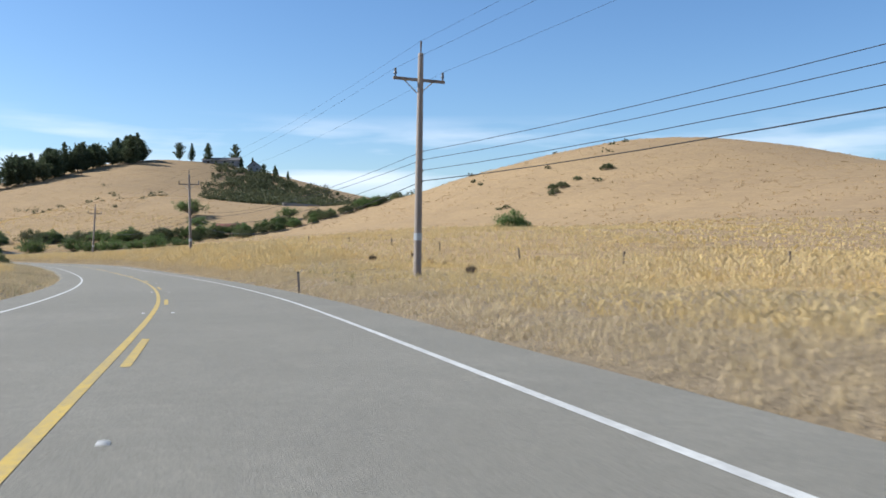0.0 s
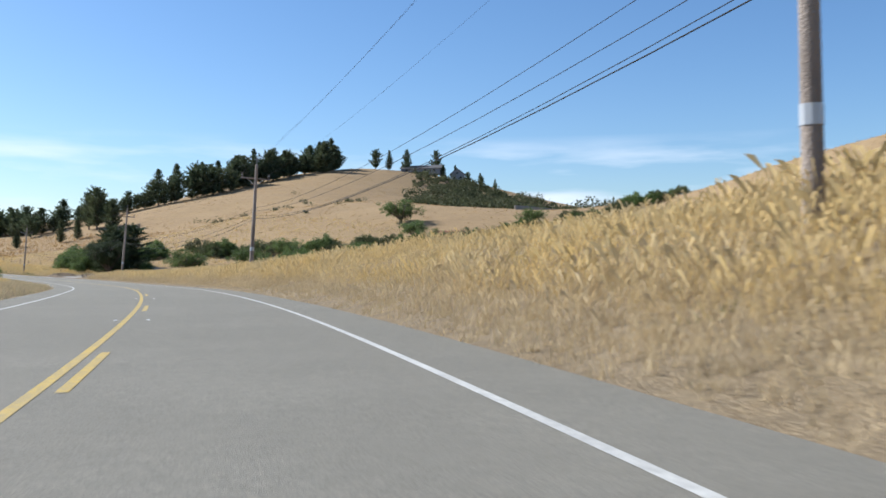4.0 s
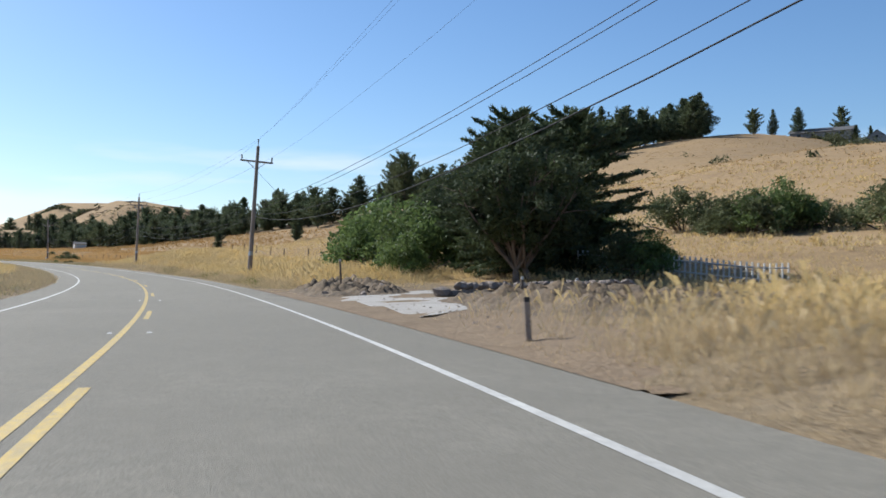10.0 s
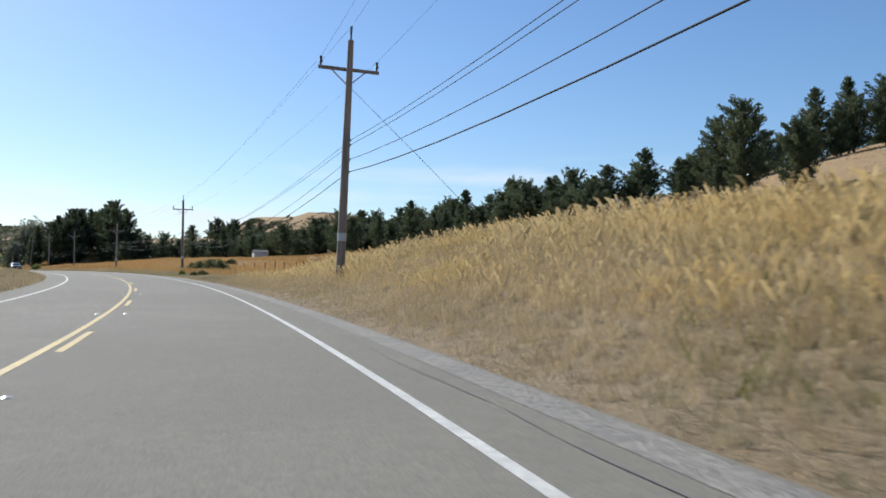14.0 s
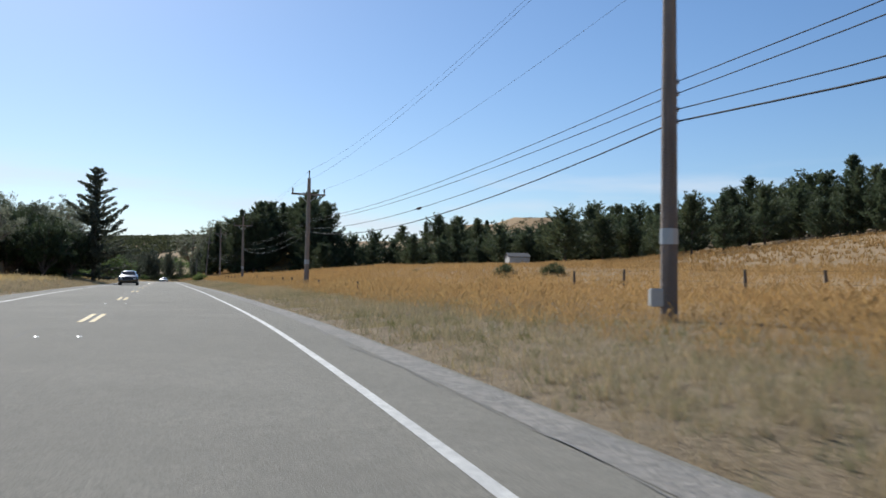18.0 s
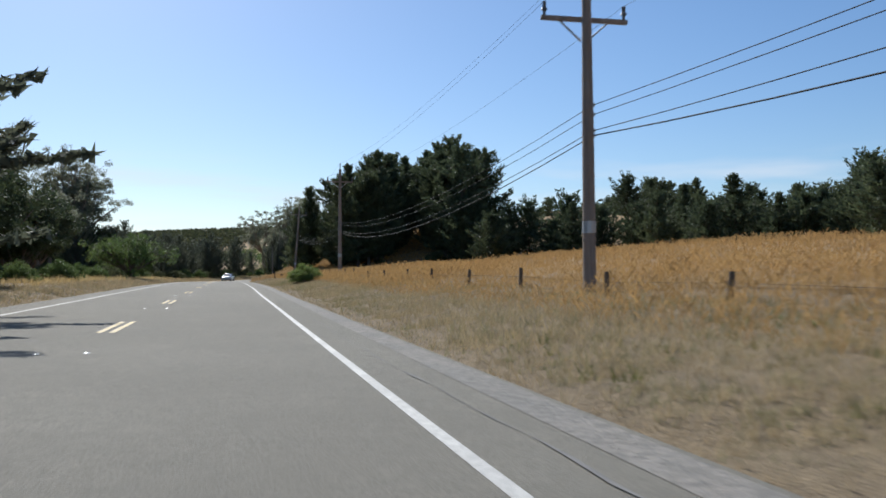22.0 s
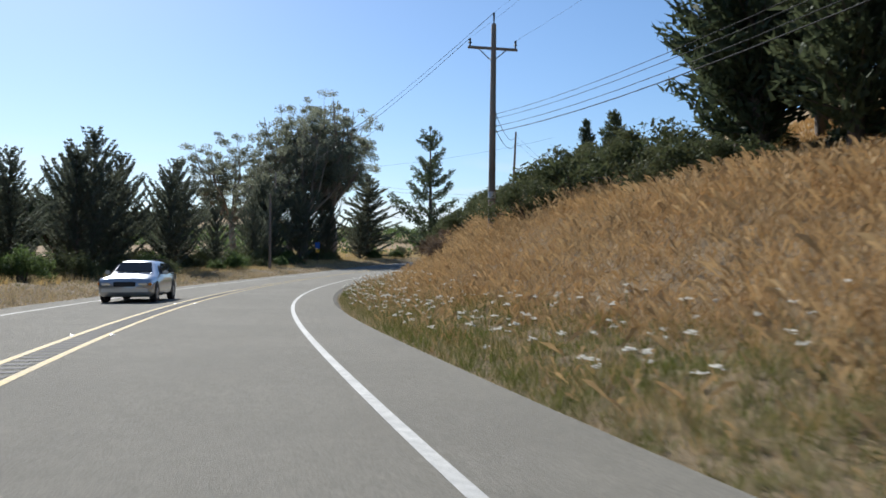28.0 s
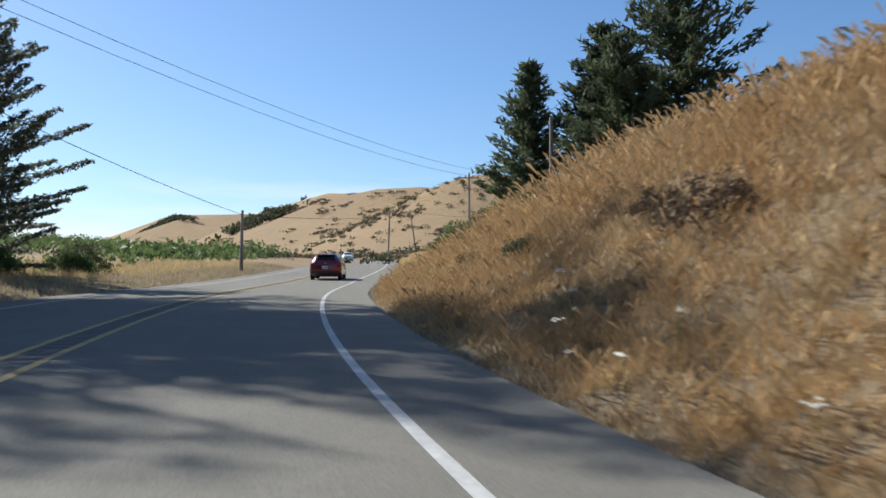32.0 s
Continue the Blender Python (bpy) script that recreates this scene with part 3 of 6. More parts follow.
def crack(s0, s1, d0, d1, width, seed):
    """A sealed crack that wanders along the asphalt."""
    g = np.random.default_rng(seed)
    n = max(3, int(abs(s1 - s0) / 0.7) + 3)
    s, d = np.linspace(s0, s1, n), np.linspace(d0, d1, n) + np.cumsum(g.normal(size=n) * 0.035)
    w = width * np.clip(g.normal(0.35, 0.35, n), 0.03, 1.0) / 2
    ds, dd = (w, 0 * w) if abs(d1 - d0) > abs(s1 - s0) else (0 * w, w)
    x, y, z = on_road(s - ds, d - dd)
    x2, y2, z2 = on_road(s + ds, d + dd)
    lift = -0.017 * np.abs(d) / LANE + 0.006
    i = np.arange(n - 1)
    v = np.vstack([np.stack([x, y, z + lift], -1), np.stack([x2, y2, z2 + lift], -1)])
    return child("crack", mesh_np("crack", v, np.stack([i, i + n, i + n + 1, i + 1], -1), M_CRACK), road, "dark tar-sealed crack")


for k, (a, b, c, d, w) in enumerate(((383, 470, 4.15, 4.1, 0.04), (470, 570, 4.1, 4.2, 0.04), (405, 405.6, 4.4, -3.4, 0.03), (398, 470, -0.5, -0.6, 0.03), (300, 345, 4.2, 4.3, 0.035),
                                    (660, 720, -1.9, -1.8, 0.02), (0, 60, -2.0, -2.1, 0.02), (520, 600, 1.7, 1.8, 0.02))):
    crack(a, b, c, d, w, k)

# ---- utility poles and their wires ----
# x, y, height of the crossarm above the datum, lean in degrees
POLES = [(1.81, 36.85, 6.71, 0.9), (-20.39, 101.21, 6.33, -1.1), (-47.71, 155.54, 4.66, 3.0), (-86.64, 210.82, 4.76, 4.5), (-131.95, 257.98, 4.07, 3.7), (-180.33, 297.02, 4.82, 2.3),
         (-243.64, 337.72, 5.2, 0.2), (-284.59, 355.86, 4.87, 0.7), (-332.91, 377.43, 6.25, -0.1), (-384.9, 401.1, 8.45, 0.2), (-435.12, 423.17, 9.62, 4.0), (-477.75, 447.64, 11.0, 0.8)]


# how far below the crossarm each telephone cable is clamped, pole by pole, and how far it sags on the way there
DROPS = [(2.97, 3.32, 3.76, 4.2), (2.93, 3.53, 3.94, 4.1), (2.29, 2.55, 2.93, 3.15), (3.05, 3.19, 3.71, 3.84), (3.1, 3.34, 3.72, 3.9), (2.66, 2.84, 3.38, 3.84),
         (2.65, 2.88, 3.18, 3.41), (1.67, 1.82, 2.29, 2.53), (2.17, 2.41, 2.81, 2.93), (3.59, 3.8, 4.34, 4.51), (3.0, 3.2, 3.39, 3.56), (3.0, 3.2, 3.55, 3.8)]
SAGS = [(1.0, 1.0, 1.0, 1.0), (1.12, 0.85, 1.17, 1.82), (0.91, 0.9, 1.08, 0.95), (1.0, 0.91, 1.25, 1.51), (0.77, 0.79, 1.27, 1.65), (0.82, 0.77, 0.97, 1.09),
        (1.27, 1.15, 1.78, 1.8), (0.45, 0.44, 0.62, 0.86), (0.48, 0.45, 0.61, 0.92), (0.94, 1.0, 1.06, 1.18), (1.0, 1.0, 0.8, 0.91), (1.0, 1.0, 1.0, 1.0)]


def utility_pole(x, y, height, lean, turn, ground_at, drops):
    """The base empty of a pole; its wires meet it at ties(), in its own space."""
    top = new("utility_pole")
    v, f = tube([(0, 0, -0.6), (0, 0, height * 0.5), (0, 0, height)], [0.17, 0.145, 0.11], 10)
    child("pole", mesh_np("pole", v, f, M_POLE, smooth=True), top)
    part("pole_cap", cyl_bm(0.11, 0.09, 0.05, (0, 0, height + 0.02), 10), M_POLE, top)
    part("crossarm", box_bm(2.3, 0.1, 0.12, (0, 0.14, height - 1.05), 0.012), M_POLE, top)
    for sx in (-1, 1):
        part("brace", box_bm(0.75, 0.03, 0.045, (sx * 0.36, 0.2, height - 1.33), 0, Matrix.Rotation(sx * -0.72, 3, "Y")), M_STEEL, top)
        pin = part("insulator", cyl_bm(0.035, 0.055, 0.34, (sx * 1.06, 0.14, height - 0.82), 8), M_INSUL, top)
        child("skirt", mesh_np("skirt", *tube([(sx * 1.06, 0.14, height - 0.86), (sx * 1.06, 0.14, height - 0.80)], [0.085, 0.06], 8), M_INSUL), pin)
    part("insulator", cyl_bm(0.03, 0.05, 0.5, (0, 0, height + 0.3), 8), M_INSUL, top)
    for h in drops:
        part("cable_clamp", box_bm(0.10, 0.12, 0.09, (0.13, 0, height - 1.05 - h), 0.01), M_STEEL, top)
    part("metal_band", cyl_bm(0.172, 0.172, 0.3, (0, 0, 1.6), 10), M_STEEL, top)
    top.matrix_world = pose(x, y, ground_at, 0, lean, turn)
    tagged(top, "weathered grey-brown wooden utility pole with one crossarm", "utility pole", "utility poles along the road")
    return top


def ties(height, drops):
    return [(-1.06, 0.14, height - 0.64), (1.06, 0.14, height - 0.64), (0, 0, height + 0.55), *((0.14, 0, height - 1.05 - h) for h in drops)]


pole_obs = []
for i, (x, y, h, lean) in enumerate(POLES):
    nx = POLES[min(i + 1, len(POLES) - 1)]
    pv = POLES[max(i - 1, 0)]
    turn = math.degrees(math.atan2(-(nx[0] - pv[0]), nx[1] - pv[1]))
    z = put_on(x, y)[2]
    h = h - z + 1.05
    pole_obs.append((utility_pole(x, y, h, lean, turn, z, DROPS[i]), h))
bpy.context.view_layer.update()


def wire(a, b, sag, radius):
    u = np.linspace(0, 1, 15)[:, None]
    p = np.array(a) * (1 - u) + np.array(b) * u
    p[:, 2] -= (4 * sag * u * (1 - u))[:, 0]
    return tube(p, np.full(15, radius), 4)


WIRE_R = [0.005, 0.005, 0.005, 0.010, 0.010, 0.011, 0.016]
ends = [[tuple(ob.matrix_world @ Vector(p)) for p in ties(h, k)] for (ob, h), k in zip(pole_obs, DROPS)]
first = [tuple(np.array(e) + np.array((24, -62, 3.0))) for e in ends[0]]
for a, b, sags in zip([first] + ends, ends, SAGS):
    for k in range(7):
        sag = 0.7 if k < 3 else sags[k - 3]
        w = new("overhead_wire", mesh_np("overhead_wire", *wire(a[k], b[k], sag, WIRE_R[k]), M_WIRE, smooth=True))
        tagged(w, "thin dark overhead wire strung between poles" if k < 3 else "thick black telephone cable strung between poles", "wire", "wires between the poles")


# ---- trees ----
def leaves(rng, centres, spread, n, size, flat=1.0, aim=None, slim=0.45):
    """Triangles of foliage scattered round centres. spread and size may be given per centre."""
    c = np.repeat(np.asarray(centres, float), n, axis=0)
    sp = np.repeat(np.broadcast_to(spread, (len(centres),)), n)
    off = rng.normal(size=(len(c), 3))
    off /= np.linalg.norm(off, axis=1)[:, None] + 1e-9
    off *= (rng.random((len(c), 1)) ** 0.45) * sp[:, None]
    off[:, 2] *= flat
    p = c + off
    a = rng.normal(size=(len(c), 3))
    if aim is not None:
        a = a * 0.75 + np.repeat(np.asarray(aim, float), n, axis=0) * 1.4
    a /= np.linalg.norm(a, axis=1)[:, None] + 1e-9
    b = np.cross(a, rng.normal(size=(len(c), 3)))
    b /= np.linalg.norm(b, axis=1)[:, None] + 1e-9
    k = size * rng.uniform(0.6, 1.4, (len(c), 1))
    v = np.stack([p - a * k * 0.5 - b * k * slim * 0.5, p - a * k * 0.5 + b * k * slim * 0.5, p + a * k * 0.6], 1).reshape(-1, 3)
    return v, np.arange(len(v)).reshape(-1, 3)


def as_tris(f):
    f = np.asarray(f)
    return np.vstack([f[:, [0, 1, 2]], f[:, [0, 2, 3]]]) if f.shape[1] == 4 else f


def conifer(seed, name, height, base, reach, whorls, per, tilt, leaf, size, material, droop=0.0, layered=False, uneven=0.35, top_up=0.0, trunk_r=0.0, bark=None, full=0.75, thin=1.0):
    """A conifer: trunk, limbs and foliage along the limbs. base: where the crown begins (share of the height). reach: longest limb."""
    rng = np.random.default_rng(seed)
    thing = new(name)
    bend = rng.normal(size=2) * height * 0.012
    zs = np.linspace(-0.4, height, 9)
    axis = np.stack([bend[0] * np.sin(zs / height * 3), bend[1] * np.sin(zs / height * 2.4), zs], 1)
    r0 = trunk_r or height * 0.018
    limbs, tips, sp, aims = [tube(axis, r0 * (1.08 - zs / height) + 0.015, 7)], [], [], []
    for k in range(whorls):
        u = base + (0.985 - base) * (k + rng.random() * 0.6) / whorls
        shape = (1 - ((u - base) / (1 - base))) ** full
        if u - base < 0.18 * (1 - base):
            shape *= 0.55 + 0.45 * (u - base) / (0.18 * (1 - base))
        for q in range(per):
            ang = 2 * np.pi * (q + rng.random() * 0.8) / per + k * 1.9
            ln = reach * shape * rng.uniform(1 - uneven, 1 + uneven * 0.6) + 0.25
            rise = math.radians(tilt + rng.normal() * 9 + top_up * u)
            at = np.array([np.interp(u * height, zs, axis[:, 0]), np.interp(u * height, zs, axis[:, 1]), u * height])
            w = np.linspace(0, 1, 5)[:, None]
            dirn = np.array([math.cos(ang) * math.cos(rise), math.sin(ang) * math.cos(rise), math.sin(rise)])
            pts = at + dirn * ln * w + np.array([0, 0, 1.0]) * (droop * ln * w**2)
            limbs.append(tube(pts, np.linspace(0.22 * r0 * shape + 0.018, 0.008, 5), 4))
            m = max(3, int(ln / size / 0.8))
            for g in np.linspace(0.25 if not layered else 0.15, 1.0, m):
                tips.append(at + dirn * ln * g + np.array([0, 0, 1.0]) * (droop * ln * g * g))
                sp.append((0.12 + 0.15 * ln * (1.05 - g) if layered else 0.2 + 0.14 * ln * (1.15 - g)) + size * 0.35)
                aims.append(dirn + np.array([0, 0, 0.25]))
    tips.append(axis[-1])
    sp.append(0.2)
    aims.append((0, 0, 1))
    v, f = join(limbs)
    child("trunk", mesh_np("trunk", v, as_tris(f), bark or M_BARK, smooth=True), thing)
    v, f = leaves(rng, tips, np.array(sp) * thin, leaf, size, 0.28 if layered else 0.75, aims, 0.4)
    child("crown", mesh_np("crown", v, f, material), thing)
    return thing


def broadleaf(seed, name, height, spread, limbs_n, clumps, leaf, size, material, bark, trunk_r, low=0.35, flat=0.7, trunks=1, tight=1.0):
    """A spreading tree: forked limbs that end in clumps of leaves with gaps between them."""
    rng = np.random.default_rng(seed)
    thing = new(name)
    tubes, centres, sp = [], [], []
    for t in range(trunks):
        lean = rng.normal(size=2) * 0.035 * height
        fork = np.array([lean[0], lean[1], height * low])
        foot = np.array([lean[0] * 0.2 + (t - (trunks - 1) / 2) * trunk_r * 1.5, lean[1] * 0.2, -0.4])
        mid = (foot + fork) / 2 + rng.normal(size=3) * (0.15, 0.15, 0)
        tubes.append(tube([foot, mid, fork], [trunk_r * 1.25, trunk_r, trunk_r * 0.8], 9))
        for k in range(limbs_n):
            ang = 2 * np.pi * (k + rng.random()) / limbs_n
            out = spread * rng.uniform(0.25, 0.95)
            end = np.array([lean[0] + math.cos(ang) * out, lean[1] + math.sin(ang) * out, height * (1.0 - 0.38 * (out / spread) ** 2) * rng.uniform(0.82, 0.98)])
            u = np.linspace(0, 1, 6)[:, None]
            pts = fork * (1 - u) + end * u + np.array([math.cos(ang), math.sin(ang), 0.35]) * (np.sin(u * np.pi) * spread * 0.10) + rng.normal(size=(6, 3)) * spread * 0.015
            tubes.append(tube(pts, np.linspace(trunk_r * 0.55, 0.03, 6), 5))
            for c in range(clumps):
                g = rng.uniform(0.40, 1.0)
                at = fork * (1 - g) + end * g + rng.normal(size=3) * spread * (0.17, 0.17, 0.12)
                centres.append(at)
                sp.append(spread * rng.uniform(0.10, 0.20) * tight)
                if c % 2 == 0:
                    k0 = fork * (1 - g * 0.8) + end * g * 0.8
                    tubes.append(tube([k0, (k0 + at) / 2 + (0, 0, 0.1), at], [0.05, 0.035, 0.012], 4))
    v, f = join(tubes)
    child("trunk", mesh_np("trunk", v, as_tris(f), bark, smooth=True), thing)
    v, f = leaves(rng, centres, np.array(sp), leaf, size, flat, None, 0.4)
    child("crown", mesh_np("crown", v, f, material), thing)
    return thing


def shrub(seed, name, w, d, h, clumps, leaf, size, material):
    """A low bush: short stems and a mounded, broken mass of leaves."""
    rng = np.random.default_rng(seed)
    thing = new(name)
    cs, sp, stems = [], [], []
    for k in range(clumps):
        a, r = rng.random() * 2 * np.pi, rng.random() ** 0.6
        x, y = math.cos(a) * r * w / 2, math.sin(a) * r * d / 2
        z = h * (1 - 0.75 * r * r) * rng.uniform(0.35, 0.92)
        cs.append((x, y, z))
        sp.append(min(w, d, h * 1.6) * rng.uniform(0.13, 0.24))
        if k % 3 == 0:
            stems.append(tube([(x * 0.25, y * 0.25, -0.2), (x * 0.6, y * 0.6, z * 0.5), (x, y, z)], [0.05, 0.035, 0.012], 4))
    v, f = join(stems)
    child("stem", mesh_np("stem", v, as_tris(f), M_BARK), thing)
    v, f = leaves(rng, cs, np.array(sp), leaf, size, 0.8, None, 0.5)
    child("crown", mesh_np("crown", v, f, material), thing)
    return thing


def plant(proto, x, y, scale, turn, label, category, group="", squash=1.0, sink=0.0):
    z = put_on(x, y)[2]
    ob = copy_thing(proto, pose(x, y, z - sink, 0, 0, turn) @ Matrix.Diagonal((scale, scale, scale * squash, 1)))
    return tagged(ob, label, category, group)


rng = np.random.default_rng(7)
PINES = [conifer(11, "pine_tree", 14, 0.04, 4.0, 20, 6, 20, 12, 0.46, M_PINE, 0.14, uneven=0.5, full=0.7, top_up=15),
         conifer(12, "pine_tree", 15, 0.10, 4.6, 18, 6, 16, 12, 0.48, M_PINE, 0.16, uneven=0.75, full=0.55, top_up=20),
         conifer(13, "pine_tree", 14, 0.03, 3.4, 22, 6, 24, 11, 0.44, M_PINE, 0.12, uneven=0.5, full=0.85, top_up=15),
         conifer(14, "pine_tree", 13, 0.08, 4.8, 17, 6, 20, 13, 0.48, M_PINE, 0.18, uneven=0.8, full=0.45, top_up=10)]
FAR_PINES = [conifer(15, "pine_tree", 13, 0.03, 4.9, 15, 7, 18, 8, 0.62, M_PINE, 0.16, uneven=0.75, full=0.72, top_up=20),
             conifer(16, "pine_tree", 12, 0.12, 5.4, 12, 7, 14, 9, 0.62, M_PINE, 0.2, uneven=0.85, full=0.55, top_up=25),
             conifer(17, "pine_tree", 14, 0.04, 4.2, 16, 7, 22, 8, 0.58, M_PINE, 0.14, uneven=0.7, full=0.9, top_up=20),
             conifer(18, "pine_tree", 10, 0.06, 4.8, 11, 7, 20, 9, 0.62, M_PINE, 0.2, uneven=0.8, full=0.62, top_up=25)]
CYPRESS = [conifer(21, "cypress_tree", 12, 0.03, 4.8, 15, 7, 22, 12, 0.26, M_CYPRESS, 0.34, layered=True, uneven=0.5, top_up=18, full=0.7, thin=0.6),
           conifer(22, "cypress_tree", 11, 0.03, 4.6, 13, 7, 26, 12, 0.26, M_CYPRESS, 0.40, layered=True, uneven=0.6, top_up=22, full=0.6, thin=0.6)]
LONE = conifer(31, "pine_tree", 13, 0.06, 4.4, 10, 5, 10, 16, 0.32, M_PINE, 0.32, uneven=0.45, top_up=15, full=0.9)
EUCS = [broadleaf(41, "eucalyptus_tree", 22, 8.6, 13, 21, 80, 0.30, M_EUC, M_PALE_BARK, 0.5, 0.30, 0.7, 2, 0.58),
        broadleaf(42, "eucalyptus_tree", 15, 6.5, 9, 12, 60, 0.34, M_EUC, M_PALE_BARK, 0.36, 0.3, 0.75, 1, 0.8),
        broadleaf(44, "eucalyptus_tree", 21, 7.8, 12, 21, 80, 0.30, M_EUC, M_PALE_BARK, 0.42, 0.28, 0.7, 1, 0.6)]
FEATHER = conifer(24, "cypress_tree", 12.5, 0.04, 5.6, 15, 8, 4, 16, 0.24, M_CYPRESS, 0.10, layered=True, uneven=0.35, top_up=30, full=0.62)
OAK = conifer(45, "cypress_tree", 9.2, 0.02, 4.9, 17, 9, 4, 12, 0.32, M_SHADY, -0.06, layered=True, uneven=0.55, top_up=30, full=0.5)
DENSE = broadleaf(46, "leafy_tree", 10, 5.0, 13, 14, 80, 0.32, M_SHADY, M_BARK, 0.24, 0.10, 0.85, 2)
WILLOW = broadleaf(43, "willow_tree", 6.5, 5.5, 9, 9, 60, 0.30, M_SHRUB, M_BARK, 0.2, 0.15, 0.8, 2)
SHRUBS = [shrub(51, "shrub", 4.2, 3.4, 2.6, 46, 110, 0.17, M_SHRUB), shrub(52, "shrub", 5.0, 3.8, 2.2, 44, 90, 0.18, M_SAGE), shrub(53, "shrub", 3.0, 2.6, 1.7, 28, 50, 0.18, M_SAGE), shrub(54, "shrub", 3.0, 2.4, 1.5, 30, 50, 0.16, M_DRY_BRUSH)]
WITHY = shrub(55, "shrub", 2.4, 2.0, 1.5, 60, 150, 0.085, M_WITHY)
PROTOS = [WITHY] + PINES + FAR_PINES + CYPRESS + EUCS + SHRUBS + [LONE, WILLOW, FEATHER, OAK, DENSE]


def row_of(protos, x0, y0, x1, y1, n, lo, hi, across, label, category, group):
    for k in range(n):
        u = (k + rng.random()) / n
        ox, oy = y1 - y0, -(x1 - x0)
        m = math.hypot(ox, oy) or 1
        j = rng.normal() * across
        plant(protos[int(rng.integers(len(protos)))], x0 + (x1 - x0) * u + ox / m * j, y0 + (y1 - y0) * u + oy / m * j, rng.uniform(lo, hi), rng.random() * 360, label, category, group, rng.uniform(0.72, 1.0) if protos is FAR_PINES else 1.0)


EUC_AT, CYP_AT = (-556.0, 491.4), (-559, 500.5)
# ---- woods ----
PL, PG = "dark green pine standing on a dry grassy hill", "pines on the hill"
row_of(FAR_PINES, -310, 715, -150, 612, 50, 1.1, 1.7, 9, PL, "tree", PG)
row_of(FAR_PINES, -152, 606, -205, 487, 46, 1.05, 1.55, 6, PL, "tree", PG)
row_of(FAR_PINES, -208, 487, -245, 436, 20, 0.75, 1.05, 6, PL, "tree", PG)
plant(PINES[3], -208, 427, 1.3, 40, "broad old pine standing apart on the slope", "tree", PG)
plant(PINES[1], -214, 432, 1.0, 140, PL, "tree", PG)
for x, y, k in ((-137, 640, 0.95), (-129, 642, 0.9), (-118, 646, 1.0), (-100, 652, 1.05), (-88, 655, 0.7), (-80, 656, 0.55), (-72, 655, 0.6), (-62, 652, 0.5), (-94, 640, 0.6), (-70, 644, 0.45)):
    plant(PINES[int(k * 20) % 4], x, y, k, k * 500, PL, "tree", PG)
FL, FG = "dark green pine in a long wood behind the dry fields", "pines behind the fields"
row_of(FAR_PINES, -255, 455, -440, 575, 50, 0.85, 1.35, 9, FL, "tree", FG)
row_of(FAR_PINES, -440, 585, -562, 645, 28, 1.1, 1.6, 10, FL, "tree", FG)
row_of(FAR_PINES, -300, 440, -500, 545, 58, 0.6, 0.95, 8, FL, "tree", FG)
for x, y, k in ((-224, 398, 0.5), (-210, 404, 0.6), (-206, 409, 0.6), (-231, 376, 0.36), (-226, 402, 0.4), (-196, 417, 0.95)):
    plant(PINES[int(k * 20) % 4], x, y, k, k * 500, PL, "tree", PG)
WL, WG = "dark green pine at the edge of a roadside wood", "pines in the roadside wood"
row_of(PINES, -470, 455, -432, 437, 22, 0.8, 1.12, 2.5, WL, "tree", WG)
row_of(PINES, -466, 466, -426, 449, 24, 0.85, 1.25, 3, WL, "tree", WG)
row_of(FAR_PINES, -428, 452, -330, 478, 40, 0.7, 1.05, 6, WL, "tree", WG)
row_of(FAR_PINES, -330, 478, -250, 446, 26, 0.55, 0.85, 6, WL, "tree", WG)
for x, y, k, p in ((-442.8, 436.4, 1.18, 2), (-444.3, 440.8, 1.06, 0), (-439.6, 440.2, 1.3, 2), (-443.0, 445.3, 1.22, 0), (-445.8, 435.7, 0.8, 2), (-443.3, 428.1, 0.72, 0), (-448.9, 430.7, 0.55, 2), (-445.6, 431.6, 0.95, 0)):
    plant(PINES[p], x, y, k, x * 7, "tall dark pine that stands above the roadside wood", "tree", WG)
# left of the road
TALL = conifer(23, "cypress_tree", 14, 0.05, 5.0, 20, 6, 8, 14, 0.42, M_CYPRESS, 0.12, layered=True, uneven=0.75, top_up=20, full=0.8)
plant(TALL, -343.4, 363, 1.0, 20, "tall dark cypress with an open spire beside the road", "tree", "trees beside the road")
RL, RG = "dark grey-green tree beside the road", "trees beside the road"
for s, d, k in ((527, -9.5, 0.62), (533, -11, 0.72), (540, -10.5, 0.7), (547, -12, 0.75), (555, -12, 0.72), (524, -12, 0.7)):
    x, y, z = place_on(s, d)
    plant(DENSE, x, y, k, s * 13, RL, "tree", RG)
row_of(CYPRESS + EUCS[1:2], -352, 356, -385, 366, 8, 0.75, 1.0, 3, RL, "tree", RG)
row_of(CYPRESS + EUCS[1:2], -330, 340, -400, 362, 12, 0.7, 0.95, 4, RL, "tree", RG)
for k in range(26):
    s, d = 516 + 3.6 * k + rng.normal() * 1.5, -15.5 - abs(rng.normal()) * 5
    x, y, z = place_on(s, d)
    plant(DENSE if k % 3 else EUCS[1], x, y, rng.uniform(0.75, 1.1) * (1.0 if k % 3 else 0.8), s * 13, RL, "tree", RG)
plant(EUCS[0], -466, 400, 0.95, 10, "tall grey-green eucalyptus with a rounded broken crown", "tree", "eucalyptus trees")
plant(EUCS[1], -452, 393, 0.95, 100, "grey-green eucalyptus with a rounded broken crown", "tree", "eucalyptus trees")
plant(WILLOW, -423, 395, 0.85, 80, "bright green willow thicket beside the road", "tree", "willows beside the road")
plant(WILLOW, -433, 398, 0.7, 200, "bright green willow thicket beside the road", "tree", "willows beside the road")
CL, CG = "dark cypress with spiky upturned boughs beside the bend", "cypresses round the bend"
